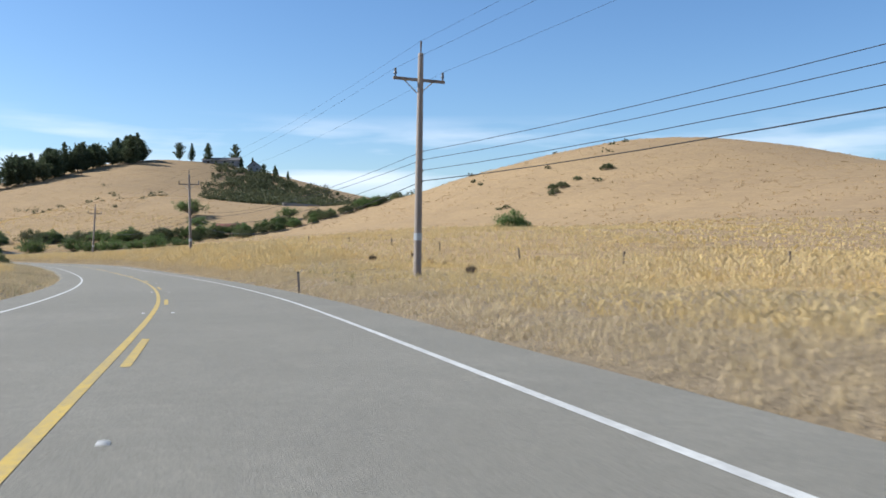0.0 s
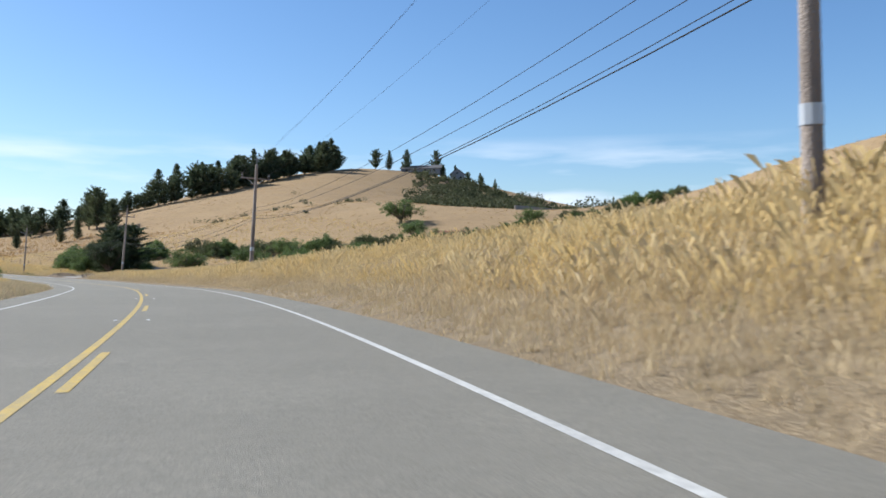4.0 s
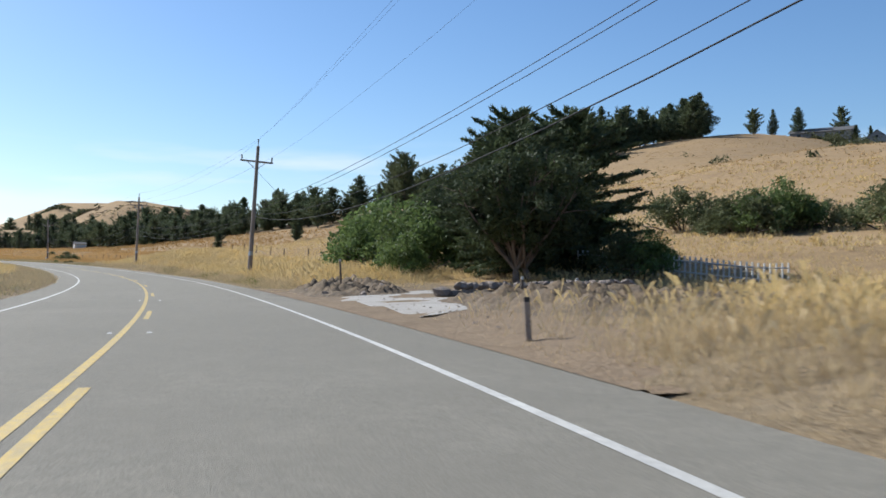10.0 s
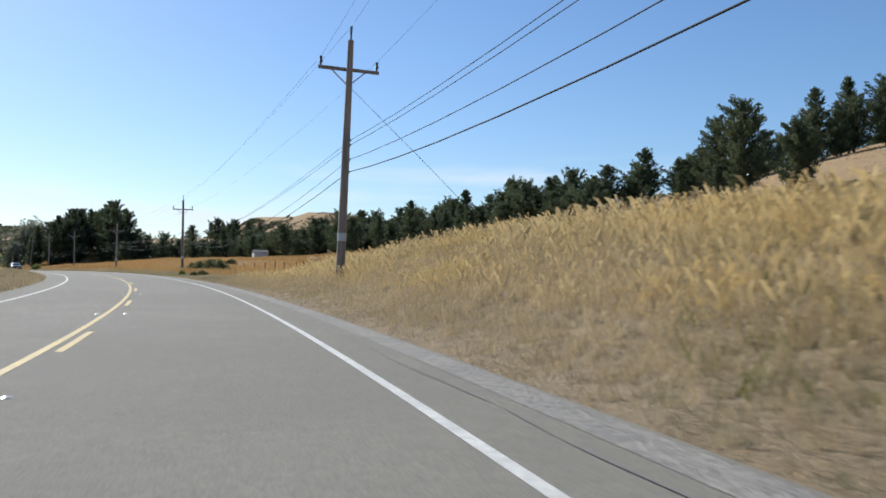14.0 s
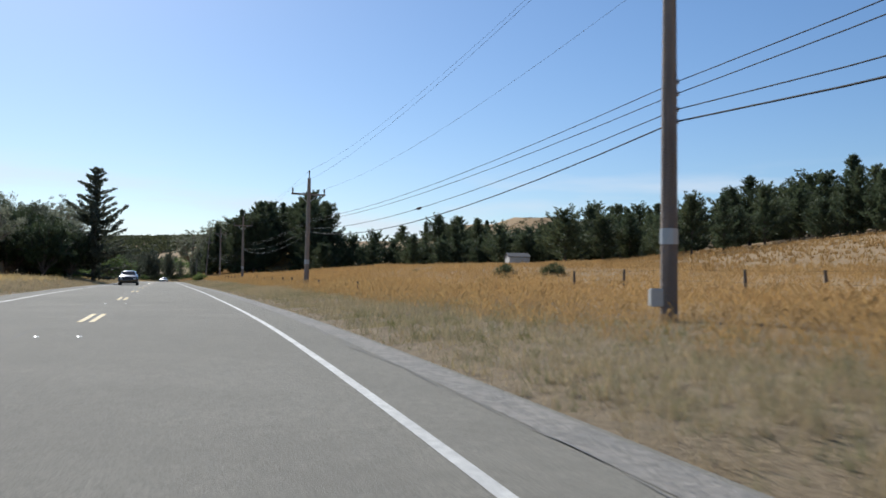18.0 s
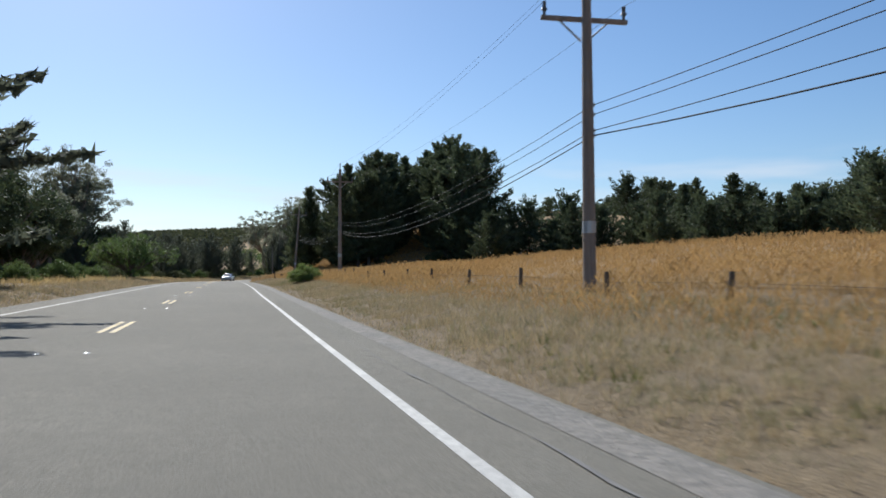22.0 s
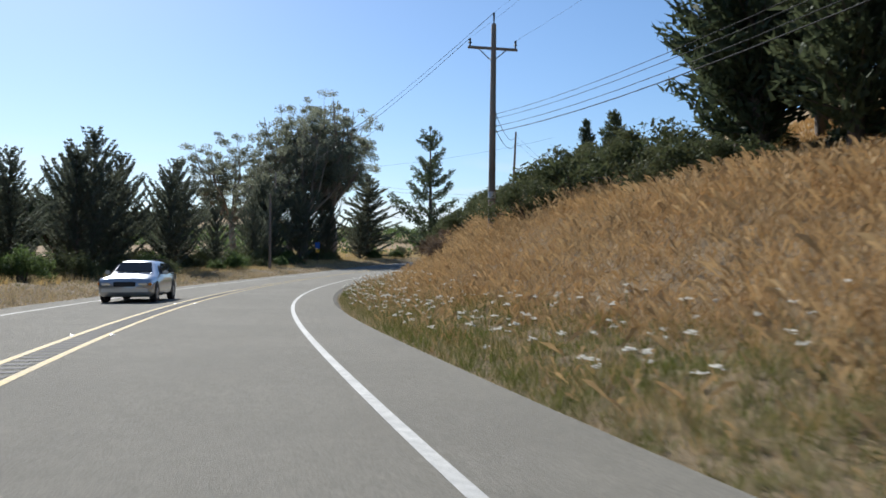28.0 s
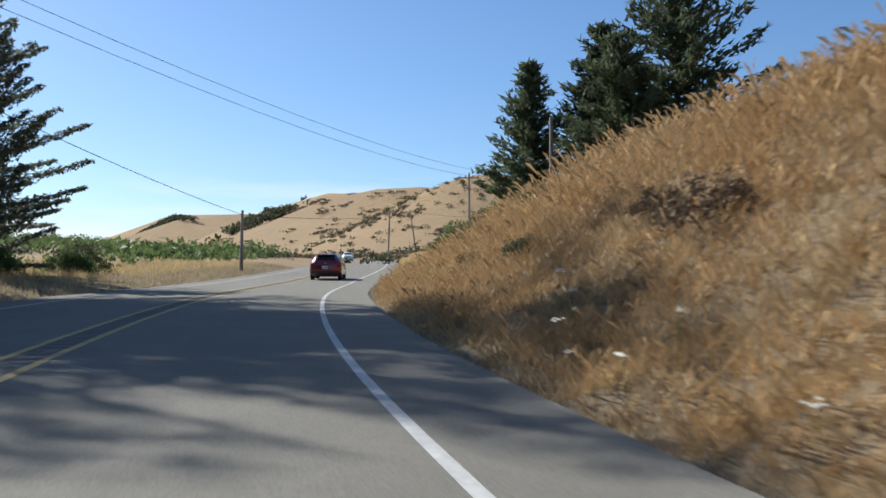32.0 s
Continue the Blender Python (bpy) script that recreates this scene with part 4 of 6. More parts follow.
row_of(CYPRESS, -456, 401, -572, 455, 22, 0.6, 0.85, 2.0, CL, "tree", CG)
row_of(CYPRESS, -452, 392, -585, 455, 20, 0.7, 0.95, 2.5, CL, "tree", CG)
row_of([DENSE], -448, 386, -592, 450, 28, 0.5, 0.7, 2, RL, "tree", RG)
for k in range(15):
    s, d = 676 + 4.4 * k + rng.normal() * 1.2, -12.5 - abs(rng.normal()) * 2.5
    x, y, z = place_on(s, d)
    plant(CYPRESS[k % 2], x, y, rng.uniform(0.55, 0.85), s * 31, CL, "tree", CG)
for k in range(22):
    s, d = 640 + 4.2 * k + rng.normal() * 1.5, -19 - abs(rng.normal()) * 5
    x, y, z = place_on(s, d)
    plant(CYPRESS[k % 2] if k % 3 else DENSE, x, y, rng.uniform(0.65, 0.9), s * 31, CL, "tree", CG)
EL = "tall grey-green eucalyptus with forked pale trunks"
plant(EUCS[0], EUC_AT[0], EUC_AT[1], 1.08, 35, EL, "tree", "eucalyptus trees")
plant(EUCS[2], EUC_AT[0] - 5, EUC_AT[1] - 4, 1.25, 75, EL, "tree", "eucalyptus trees", 0.92)
plant(EUCS[2], EUC_AT[0] - 12, EUC_AT[1] - 8, 1.2, 190, EL, "tree", "eucalyptus trees", 0.78)
plant(EUCS[2], EUC_AT[0] + 5, EUC_AT[1] - 7, 0.95, 140, EL, "tree", "eucalyptus trees")
for x, y, k in ((-547, 481, 0.85), (-553, 486, 0.85), (-545, 476, 0.7), (-556, 481, 0.95), (-541, 471, 0.6), (-551, 478, 0.95)):
    plant(CYPRESS[int(k * 20) % 2], x, y, k, x * 7, CL, "tree", CG)
plant(EUCS[1], EUC_AT[0] + 4, EUC_AT[1] - 12, 0.9, 75, EL, "tree", "eucalyptus trees")
plant(FEATHER, CYP_AT[0], CYP_AT[1], 1.0, 100, "dark cypress with feathered level boughs beside the road", "tree", CG)
for x, y, k in ((-553, 489, 0.75), (-556, 497, 0.6), (-575, 512, 0.7)):
    plant(CYPRESS[1], x, y, k, x * 3, CL, "tree", CG)
plant(LONE, -509.2, 470.8, 0.93, 0, "young pine with open whorls of upturned boughs on the bank", "tree", "pines on the bank")
for s, d, k in ((757, 23, 0.7), (764, 26, 0.8)):
    x, y, z = place_on(s, d)
    plant(PINES[int(k * 20) % 4], x, y, k, s, "dark green pine leaning over the dry bank", "tree", "pines on the bank")

for x, y, k in ((-544, 531, 1.15), (-539, 533, 1.3), (-534, 530, 1.25), (-536, 525, 1.0)):
    plant(PINES[int(k * 100) % 4], x, y, k, k * 777, "dark green pine on the crest of the dry bank", "tree", "pines on the bank", 0.72)

# ---- brush ----
def bush_line(pts, n, lo, hi, across, protos, label, group):
    pts = np.asarray(pts, float)
    seg = np.r_[0, np.cumsum(np.hypot(*np.diff(pts, axis=0).T))]
    for k in range(n):
        u = seg[-1] * (k + rng.random()) / n
        x, y = np.interp(u, seg, pts[:, 0]) + rng.normal() * across, np.interp(u, seg, pts[:, 1]) + rng.normal() * across
        plant(protos[int(rng.integers(len(protos)))], x, y, rng.uniform(lo, hi), rng.random() * 360, label, "shrub", group)


BL = "dark green bushes along the foot of the hill"
bush_line([(-122, 286), (-112, 284), (-89, 281), (-66, 287), (-47, 289), (-20, 306), (10, 330)], 62, 0.9, 1.75, 3, SHRUBS[:2], BL, "bushes at the hill's foot")
bush_line([(28, 228), (34, 225), (42, 226), (52, 232), (64, 240)], 7, 0.5, 0.9, 2, SHRUBS[1:3], "dark brush along the fold of the hill", "brush along the fold")
plant(SHRUBS[0], 22.4, 145.1, 1.71, 40, "rounded green bush on the slope of the field", "shrub", "brush along the fold")
for x, y, k in ((-51, 291.5, 1.5), (-55, 291, 1.5), (-59, 289, 1.3)):
    plant(SHRUBS[0], x, y, k, x * 9, BL, "shrub", "bushes at the hill's foot", 1.2)
for x, y, k in ((-82, 275, 0.75), (-65, 321, 1.0), (-58, 300, 0.7), (-30, 318, 0.7), (-88, 237, 0.75)):
    plant(WILLOW, x, y, k, x * 5, "rounded green tree among the bushes", "tree", "trees among the bushes")
# scrub that covers the gully on the hill
rng_s = np.random.default_rng(3)
sx, sy = rng_s.normal(-48, 22, 1900), rng_s.uniform(380, 640, 1900)
sx += (sy - 500) * -0.17 + rng_s.normal(0, 6, 1900)
ok = (np.abs(sx + 48 + (sy - 500) * 0.17) < 46) & (lumps(sx, sy, 8, 3) > -0.4)
sx, sy = sx[ok], sy[ok]
sz = sheet_z(sx, sy)
big = rng_s.random(len(sx)) ** 3
sv, sf = leaves(rng_s, np.stack([sx, sy, sz + 0.5 + 2.6 * big], -1), 1.5 + 2.6 * big, 60, 0.9, 0.7, None, 0.6)
scrub = tagged(new("scrub", mesh_np("scrub", sv, sf, M_SCRUB)), "dark green scrub that fills the gully on the hillside", "scrub", kind="stuff")
# low brush dotted over the hills beyond the bend and on the near hill
hx = np.r_[rng_s.uniform(-700, -540, 260), rng_s.uniform(-760, -560, 160), rng_s.normal(-712, 26, 170), rng_s.normal(60, 40, 12), rng_s.uniform(-160, -90, 26)]
hy = np.r_[rng_s.uniform(610, 800, 260), rng_s.uniform(560, 640, 160), rng_s.normal(800, 40, 170), rng_s.normal(270, 30, 12), rng_s.uniform(330, 470, 26)]
hz = sheet_z(hx, hy)
sv, sf = leaves(rng_s, np.stack([hx, hy, hz + 0.4], -1), rng_s.uniform(0.8, 2.4, len(hx)), 40, 0.6, 0.6, None, 0.6)
tagged(new("hill_brush", mesh_np("hill_brush", sv, sf, M_SCRUB)), "scattered dark bushes dotted over the dry hills", "scrub", kind="stuff")
# dark woods on the ridges far beyond
ru = np.r_[rng_s.uniform(-1, 1, 240), rng_s.uniform(-1, 1, 90)]
far = np.arange(330) < 240
rx = np.where(far, -1255 + 62 * ru, -878 + 26 * ru) + rng_s.normal(0, 7, 330)
ry = np.where(far, 1212 - 26 * ru, 920 - 10 * ru) + rng_s.normal(0, 7, 330)
rz = sheet_z(rx, ry)
sv, sf = leaves(rng_s, np.stack([rx, ry, rz + 2.5], -1), rng_s.uniform(2.5, 5, len(rx)), 26, 2.0, 0.6, None, 0.7)
tagged(new("ridge_woods", mesh_np("ridge_woods", sv, sf, M_SCRUB)), "dark woods on the crest of the far ridges", "woods", kind="stuff")
# brown patches of dead brush over the far hills
px_, py_ = rng_s.uniform(-1000, -560, 11000), rng_s.uniform(600, 1000, 11000)
ok = (lumps(px_, py_ * 1.4, 16, 8) + 0.6 * lumps(px_, py_, 6, 3) > 0.42)
px_, py_ = px_[ok], py_[ok]
sv, sf = leaves(rng_s, np.stack([px_, py_, sheet_z(px_, py_) + 0.15], -1), rng_s.uniform(2.0, 4.0, len(px_)), 22, 0.9, 0.1, None, 0.8)
tagged(new("dead_brush", mesh_np("dead_brush", sv, sf, M_DRY_BRUSH)), "brown patches of dead brush over the far hills", "scrub", kind="stuff")
# scrub that darkens the far ridge beyond the road's end
fx, fy = rng_s.uniform(-1480, -1190, 1500), rng_s.uniform(650, 850, 1500)
fz = sheet_z(fx, fy)
sv, sf = leaves(rng_s, np.stack([fx, fy, fz + 1.5], -1), rng_s.uniform(4, 9, len(fx)), 18, 3.4, 0.35, None, 0.8)
tagged(new("ridge_scrub", mesh_np("ridge_scrub", sv, sf, M_SCRUB)), "dark scrub over the far ridge", "scrub", kind="stuff")
# green thickets in the hollow beyond the bend
vx, vy = rng_s.uniform(-760, -570, 2600), rng_s.uniform(500, 720, 2600)
vs, vd, _ = road_frame(vx, vy)
ok = (vd < -13) & (lumps(vx, vy, 17, 5) > -0.15)
vx, vy = vx[ok], vy[ok]
vz = sheet_z(vx, vy)
sv, sf = leaves(rng_s, np.stack([vx, vy, vz + 0.8], -1), rng_s.uniform(1.2, 2.8, len(vx)), 34, 0.6, 0.7, None, 0.6)
tagged(new("hollow_brush", mesh_np("hollow_brush", sv, sf, M_SHRUB)), "bright green brush that fills the hollow beside the road", "scrub", kind="stuff")

TL, TG = "big green thicket beside the driveway", "thickets by the driveway"
for s, d, k, p in ((272, 12.2, 0.8, 0), (277, 14.5, 1.5, 0), (281, 13.6, 1.5, 0), (286, 15.5, 1.75, 0), (291, 18, 1.8, 0), (283, 18.5, 1.9, 0)):
    x, y, z = place_on(s, d)
    plant(SHRUBS[p], x, y, k, s * 7, TL, "shrub", TG, 1.1)
for s, d, k in ((281, 19, 0.6), (277, 20.5, 0.84), (273, 19, 0.92), (285, 22, 0.5), (270, 17.5, 0.8), (267, 16.5, 0.7), (279, 23, 0.76), (274, 23, 0.95)):
    x, y, z = place_on(s, d)
    plant(OAK if k > 0.75 else DENSE, x, y, k, s * 11, "dark green tree with drooping boughs shading the driveway", "tree", "trees by the driveway")
for s, d, k in ((258, 40, 0.75), (250, 41, 0.6), (243, 43, 0.7), (234, 45, 0.6), (226, 46, 0.7), (216, 48, 0.6)):
    x, y, z = place_on(s, d)
    plant(WILLOW, x, y, k, s * 11, "rounded green tree among the bushes", "tree", "trees among the bushes")
for k in range(11):
    s, d = 268 + 2.3 * k + rng.normal(), 18.5 + 0.35 * k + abs(rng.normal()) * 4
    x, y, z = place_on(s, d)
    plant(SHRUBS[0 if k % 2 else 1], x, y, rng.uniform(0.8, 1.2), s * 7, "dark undergrowth beneath the driveway trees", "shrub", "undergrowth by the driveway")
GL, GG = "grey-green coyote brush in the dry field", "brush in the field"
for s, d, k, p in ((417, 10.2, 0.55, 1), (414.6, 10.5, 0.62, 1), (412.2, 11.0, 0.66, 1), (399.4, 6.6, 0.2, 1), (398.2, 7.1, 0.22, 1), (406.5, 6.7, 0.2, 0), (479.5, 28, 0.5, 1), (475, 30.2, 0.5, 1), (470.4, 22.8, 0.26, 2), (510, 29, 0.25, 2), (476, 26.5, 0.3, 2)):
    x, y, z = place_on(s, d)
    plant(SHRUBS[p], x, y, k, s * 7, GL, "shrub", GG)
for s, d, k in ((570.6, 7.4, 1.0), (569.2, 7.6, 0.8), (571.6, 7.5, 0.75)):
    x, y, z = place_on(s, d)
    plant(WITHY, x, y, k, s, "leafy green bush at the road's edge", "shrub", "green roadside bushes")
for s, d, k in ((48, -9.5, 0.7), (52, -11, 0.6), (120, -9, 0.6), (170, -12, 0.8), (225, -8.8, 0.75), (229, -9.8, 0.85), (234, -9.4, 0.8), (239, -9.6, 0.8), (245, -9.2, 0.7), (385, -10, 0.9), (392, -12, 1.0), (400, -11, 0.9), (408, -13, 1.0)):
    x, y, z = place_on(s, d)
    plant(SHRUBS[1 if s < 200 else 0], x, y, k, s, "low bush on the verge across the road", "shrub", "bushes across the road")
UL, UG = "dark undergrowth beneath the roadside trees", "undergrowth beneath the trees"
for k in range(13):
    s, d = 640 + 4.2 * k + rng.normal(), 21 + abs(rng.normal()) * 5 - 0.12 * k
    x, y, z = place_on(s, d)
    plant(SHRUBS[1 + k % 2], x, y, rng.uniform(0.5, 0.9), s * 17, UL, "shrub", UG)
for k in range(58):
    s, d = 528 + 4.6 * k + rng.normal(), -10.0 - abs(rng.normal()) * 2.0
    x, y, z = place_on(s, d)
    plant(SHRUBS[k % 2 if k % 5 else 0], x, y, rng.uniform(0.45, 0.85), s * 17, UL, "shrub", UG)
for k in range(40):
    s, d = 640 + 3.4 * k + rng.normal(), -14.0 - abs(rng.normal()) * 2.5
    x, y, z = place_on(s, d)
    plant(SHRUBS[1], x, y, rng.uniform(0.7, 1.05), s * 19, UL, "shrub", UG)
NL, NG = "dark dry brush along the top of the bank", "brush on the bank"
for k in range(42):
    s, d = 676 + 1.36 * k + rng.normal() * 1.5, 11.5 + abs(rng.normal()) * 6
    x, y, z = place_on(s, d)
    plant(SHRUBS[1 + k % 3 // 2], x, y, rng.uniform(0.6, 1.15), s * 9, NL, "shrub", NG)
for k in range(12):
    s, d = 700 + 2.7 * k + rng.normal() * 2, 10 + abs(rng.normal()) * 4
    x, y, z = place_on(s, d)
    plant(SHRUBS[3], x, y, rng.uniform(0.6, 1.0), s * 9, "grey-brown dry brush on the bank", "shrub", NG)
for k in range(18):
    s, d = 728 + 3.3 * k + rng.normal() * 2, 7.2 + abs(rng.normal()) * 1.8
    x, y, z = place_on(s, d)
    plant(SHRUBS[3 if k % 3 else 2], x, y, rng.uniform(0.3, 0.6), s * 9, "grey-brown dry brush low on the bank", "shrub", NG)
for s, d, k in ((778, 14, 0.7), (782, 15, 0.8), (788, 13, 0.7), (794, 15, 0.9), (800, 12, 0.8), (806, 13, 0.9), (812, 10, 0.8), (818, 9, 0.7)):
    x, y, z = place_on(s, d)
    plant(SHRUBS[0 if k > 0.75 else 1], x, y, k, s * 9, "green bush on the bank beyond the bend", "shrub", NG)
for k in range(10):
    s, d = rng.uniform(22, 62), rng.uniform(12, 30)
    x, y, z = place_on(s, d)
    weed = plant(SHRUBS[3], x, y, rng.uniform(0.16, 0.32), s * 9, "dry brown weed standing in the pale grass", "weed", "dry weeds in the field", 1.4)
    weed.name = "dry_weed"
for ob in PROTOS + [TALL]:
    for o in (*ob.children_recursive, ob):
        bpy.data.objects.remove(o)

# ---- grass ----
def grass(seed, s0, s1, near, far, density, low, high, blades, width, lean, side=1, keep=None, plume=0.0):
    """Tufts of blades beside the road, between two distances from the pavement's edge. plume: share of stalks that carry a seed head."""
    g = np.random.default_rng(seed)
    n = int((s1 - s0) * (far - near) * density)
    s, r = g.uniform(s0, s1, n), g.uniform(near, far, n)
    if keep is not None:
        ok = keep(s, r, g)
        s, r = s[ok], r[ok]
    d = side * (r + LANE + SHOULDER)
    x, y, z = on_road(s, d)
    z = sheet_z(x, y)
    patch = 0.75 + 0.35 * lumps(x, y, 3.1, seed) + 0.2 * lumps(x, y, 11, seed + 3)
    n = len(s)
    c = np.repeat(np.stack([x, y, z - 0.03], -1), blades, axis=0)
    h = np.repeat(np.clip(patch, 0.35, 1.4) * g.uniform(low, high, n), blades) * g.uniform(0.6, 1.1, n * blades)
    a, b = g.uniform(0, 2 * np.pi, n * blades), g.uniform(0, 2 * np.pi, n * blades)
    loose = g.uniform(0, 0.12 if high < 0.5 else 0.34, len(b))
    c[:, 0] += np.cos(b * 3.7) * loose
    c[:, 1] += np.sin(b * 3.7) * loose
    w = width * g.uniform(0.6, 1.3, n * blades)
    k = lean * h * g.uniform(0.3, 1.3, n * blades)
    wide = np.stack([np.cos(a) * w / 2, np.sin(a) * w / 2, 0 * w], -1)
    tip = c + np.stack([np.cos(b) * k, np.sin(b) * k, h], -1)
    v = np.stack([c - wide, c + wide, tip], 1)
    if plume:
        head = np.nonzero(g.random(len(c)) < plume)[0]
        along = tip[head] - c[head]
        low = c[head] + along * g.uniform(0.55, 0.8, (len(head), 1))
        nod = along * 0.18 * np.array([1.6, 1.6, 0.4])
        v[head] = np.stack([low, tip[head] + nod + wide[head] * 0.5, tip[head] - wide[head] * 0.5 + along * 0.04], 1)
    v = v.reshape(-1, 3)
    return v, np.arange(len(v)).reshape(-1, 3)


def sow(name, material, label, *layers):
    v, f = join(layers)
    return tagged(new(name, mesh_np(name, v, f, material)), label, "grass", kind="stuff")


def no_drive(s, r, g):
    drive = ((s > 247) & (s < 264) & (r < 14)) | ((s > 239) & (s < 268) & (r < 11) & (g.random(len(s)) > np.clip(0.5 - 0.12 * (s - 239), 0.08, 0.5))) | ((s > 611) & (s < 624) & (r < 4.0 - 0.08 * (s - 617.5) ** 2) & (g.random(len(s)) > 0.22))
    return ~drive & ((r > 0.7) | (s > 640) | (g.random(len(s)) < 0.4))


def off_verge(s, r, g):
    """Clear of the driveways and, before the last bend, of the green strip along the pavement."""
    return no_drive(s, r, g) & ~((s > 650) & (s < 738) & (r < 2.8 + 0.5 * lumps(s, s, 2.5)) & (g.random(len(s)) > 0.15))


sow("verge_grass", M_GRASS_LOW, "short bleached dry grass along the pavement's edge",
    grass(61, -30, 800, 0.1, 3.4, 28, 0.12, 0.4, 6, 0.012, 0.5, 1, no_drive), grass(62, -30, 830, 0.1, 4.0, 8, 0.15, 0.5, 6, 0.028, 0.8, -1))
sow("bank_grass", M_GRASS, "tall golden dry grass on the roadside bank",
    grass(63, 60, 380, 2.0, 10, 22, 0.35, 0.85, 8, 0.012, 0.5, 1, no_drive, 0.45), grass(60, -20, 62, 2.6, 12, 14, 0.16, 0.42, 7, 0.018, 0.7, 1, None, 0.3), grass(65, -20, 830, 3.5, 12, 3.2, 0.4, 0.8, 7, 0.036, 0.45, -1),
    grass(68, -20, 375, 10, 36, 3.4, 0.35, 0.75, 7, 0.034, 0.55, 1, no_drive, 0.4))
sow("rusty_grass", M_BANK, "thick rusty-brown dry grass on the steep bank",
    grass(64, 628, 815, 0.6, 12.5, 28, 0.25, 0.75, 7, 0.019, 0.8, 1, off_verge, 0.3), grass(86, 735, 800, 0.3, 8, 28, 0.22, 0.6, 7, 0.022, 1.0, 1), grass(75, 628, 815, 0.4, 14, 15, 0.10, 0.3, 6, 0.035, 1.6, 1, off_verge))
sow("thatch", M_GRASS_LOW, "matted pale dead grass beneath the taller blades",
    grass(76, 50, 380, 0.4, 9, 13, 0.14, 0.36, 5, 0.014, 0.6, 1, no_drive), grass(88, 50, 380, 1.0, 3.2, 20, 0.25, 0.6, 7, 0.011, 0.5, 1, no_drive, 0.3), grass(78, -30, 50, 0.4, 12, 11, 0.1, 0.24, 5, 0.02, 1.0, 1))
sow("field_grass", M_FIELD, "dense orange-gold dry grass over the roadside field",
    grass(66, 375, 628, 3.0, 14, 16, 0.25, 0.62, 7, 0.013, 0.55, 1, no_drive, 0.4), grass(87, 636, 700, 8, 34, 3.5, 0.4, 0.7, 7, 0.06, 0.5, 1), grass(67, 375, 640, 14, 45, 3.4, 0.4, 0.7, 7, 0.036, 0.55, 1, None, 0.4))
sow("far_grass", M_FIELD, "orange dry grass over the fields away from the road",
    grass(69, 385, 640, 36, 95, 0.55, 0.5, 0.8, 6, 0.14, 0.5, 1))
sow("pale_field_grass", M_GRASS, "pale dry grass over the fields away from the road",
    grass(84, -40, 385, 34, 90, 0.8, 0.35, 0.6, 6, 0.12, 0.6, 1), grass(70, 0, 830, 12, 45, 0.9, 0.5, 0.9, 6, 0.10, 0.5, -1), grass(85, 812, 930, 0.3, 16, 3, 0.3, 0.6, 6, 0.09, 0.6, 1))
# tufts over the hills
hg = np.random.default_rng(91)
hb = [(-760, -540, 560, 880, 14000), (-240, -90, 240, 420, 3000), (-300, -20, 280, 700, 9000), (-20, 200, 110, 420, 7000)]
tx, ty = np.concatenate([hg.uniform(a, b, n) for a, b, c, d, n in hb]), np.concatenate([hg.uniform(c, d, n) for a, b, c, d, n in hb])
td = road_frame(tx, ty)[1]
ok = (np.abs(td) > 75) & (lumps(tx, ty, 9, 2) + 0.5 * lumps(tx, ty, 31, 4) > -0.55)
tx, ty = tx[ok], ty[ok]
tz = sheet_z(tx, ty)
sv, sf = leaves(hg, np.stack([tx, ty, tz + 0.05], -1), np.full(len(tx), 1.1), 7, 0.32, 0.1, None, 0.6)
tagged(new("hill_grass", mesh_np("hill_grass", sv, sf, M_HILL)), "dry brown grass tufts over the hillsides", "grass", kind="stuff")


sow("faded_grass", M_VERGE, "low faded green-brown grass beside the pavement",
    grass(79, 262, 628, 0.25, 5.5, 26, 0.08, 0.32, 6, 0.014, 0.6, 1, no_drive), grass(80, 632, 740, 0.25, 4, 24, 0.10, 0.28, 6, 0.018, 0.8, 1), grass(83, -20, 830, 0.3, 4, 5, 0.10, 0.25, 5, 0.05, 1.3, -1))


def green_spots(s, r, g):
    return (lumps(s, r * 3, 5.0, 1) > 0.15) & no_drive(s, r, g)


sow("green_weeds", M_GREEN, "green weeds among the dry grass by the road",
    grass(71, 270, 330, 0.8, 6, 5, 0.15, 0.5, 7, 0.03, 0.7, 1, green_spots), grass(72, 380, 600, 0.8, 4.5, 3.5, 0.10, 0.3, 7, 0.02, 0.8, 1, green_spots),
    grass(73, 640, 738, 0.3, 3.6, 34, 0.12, 0.45, 7, 0.02, 0.7, 1), grass(74, 30, 250, 2, 5, 0.6, 0.15, 0.5, 7, 0.03, 0.7, 1, green_spots))
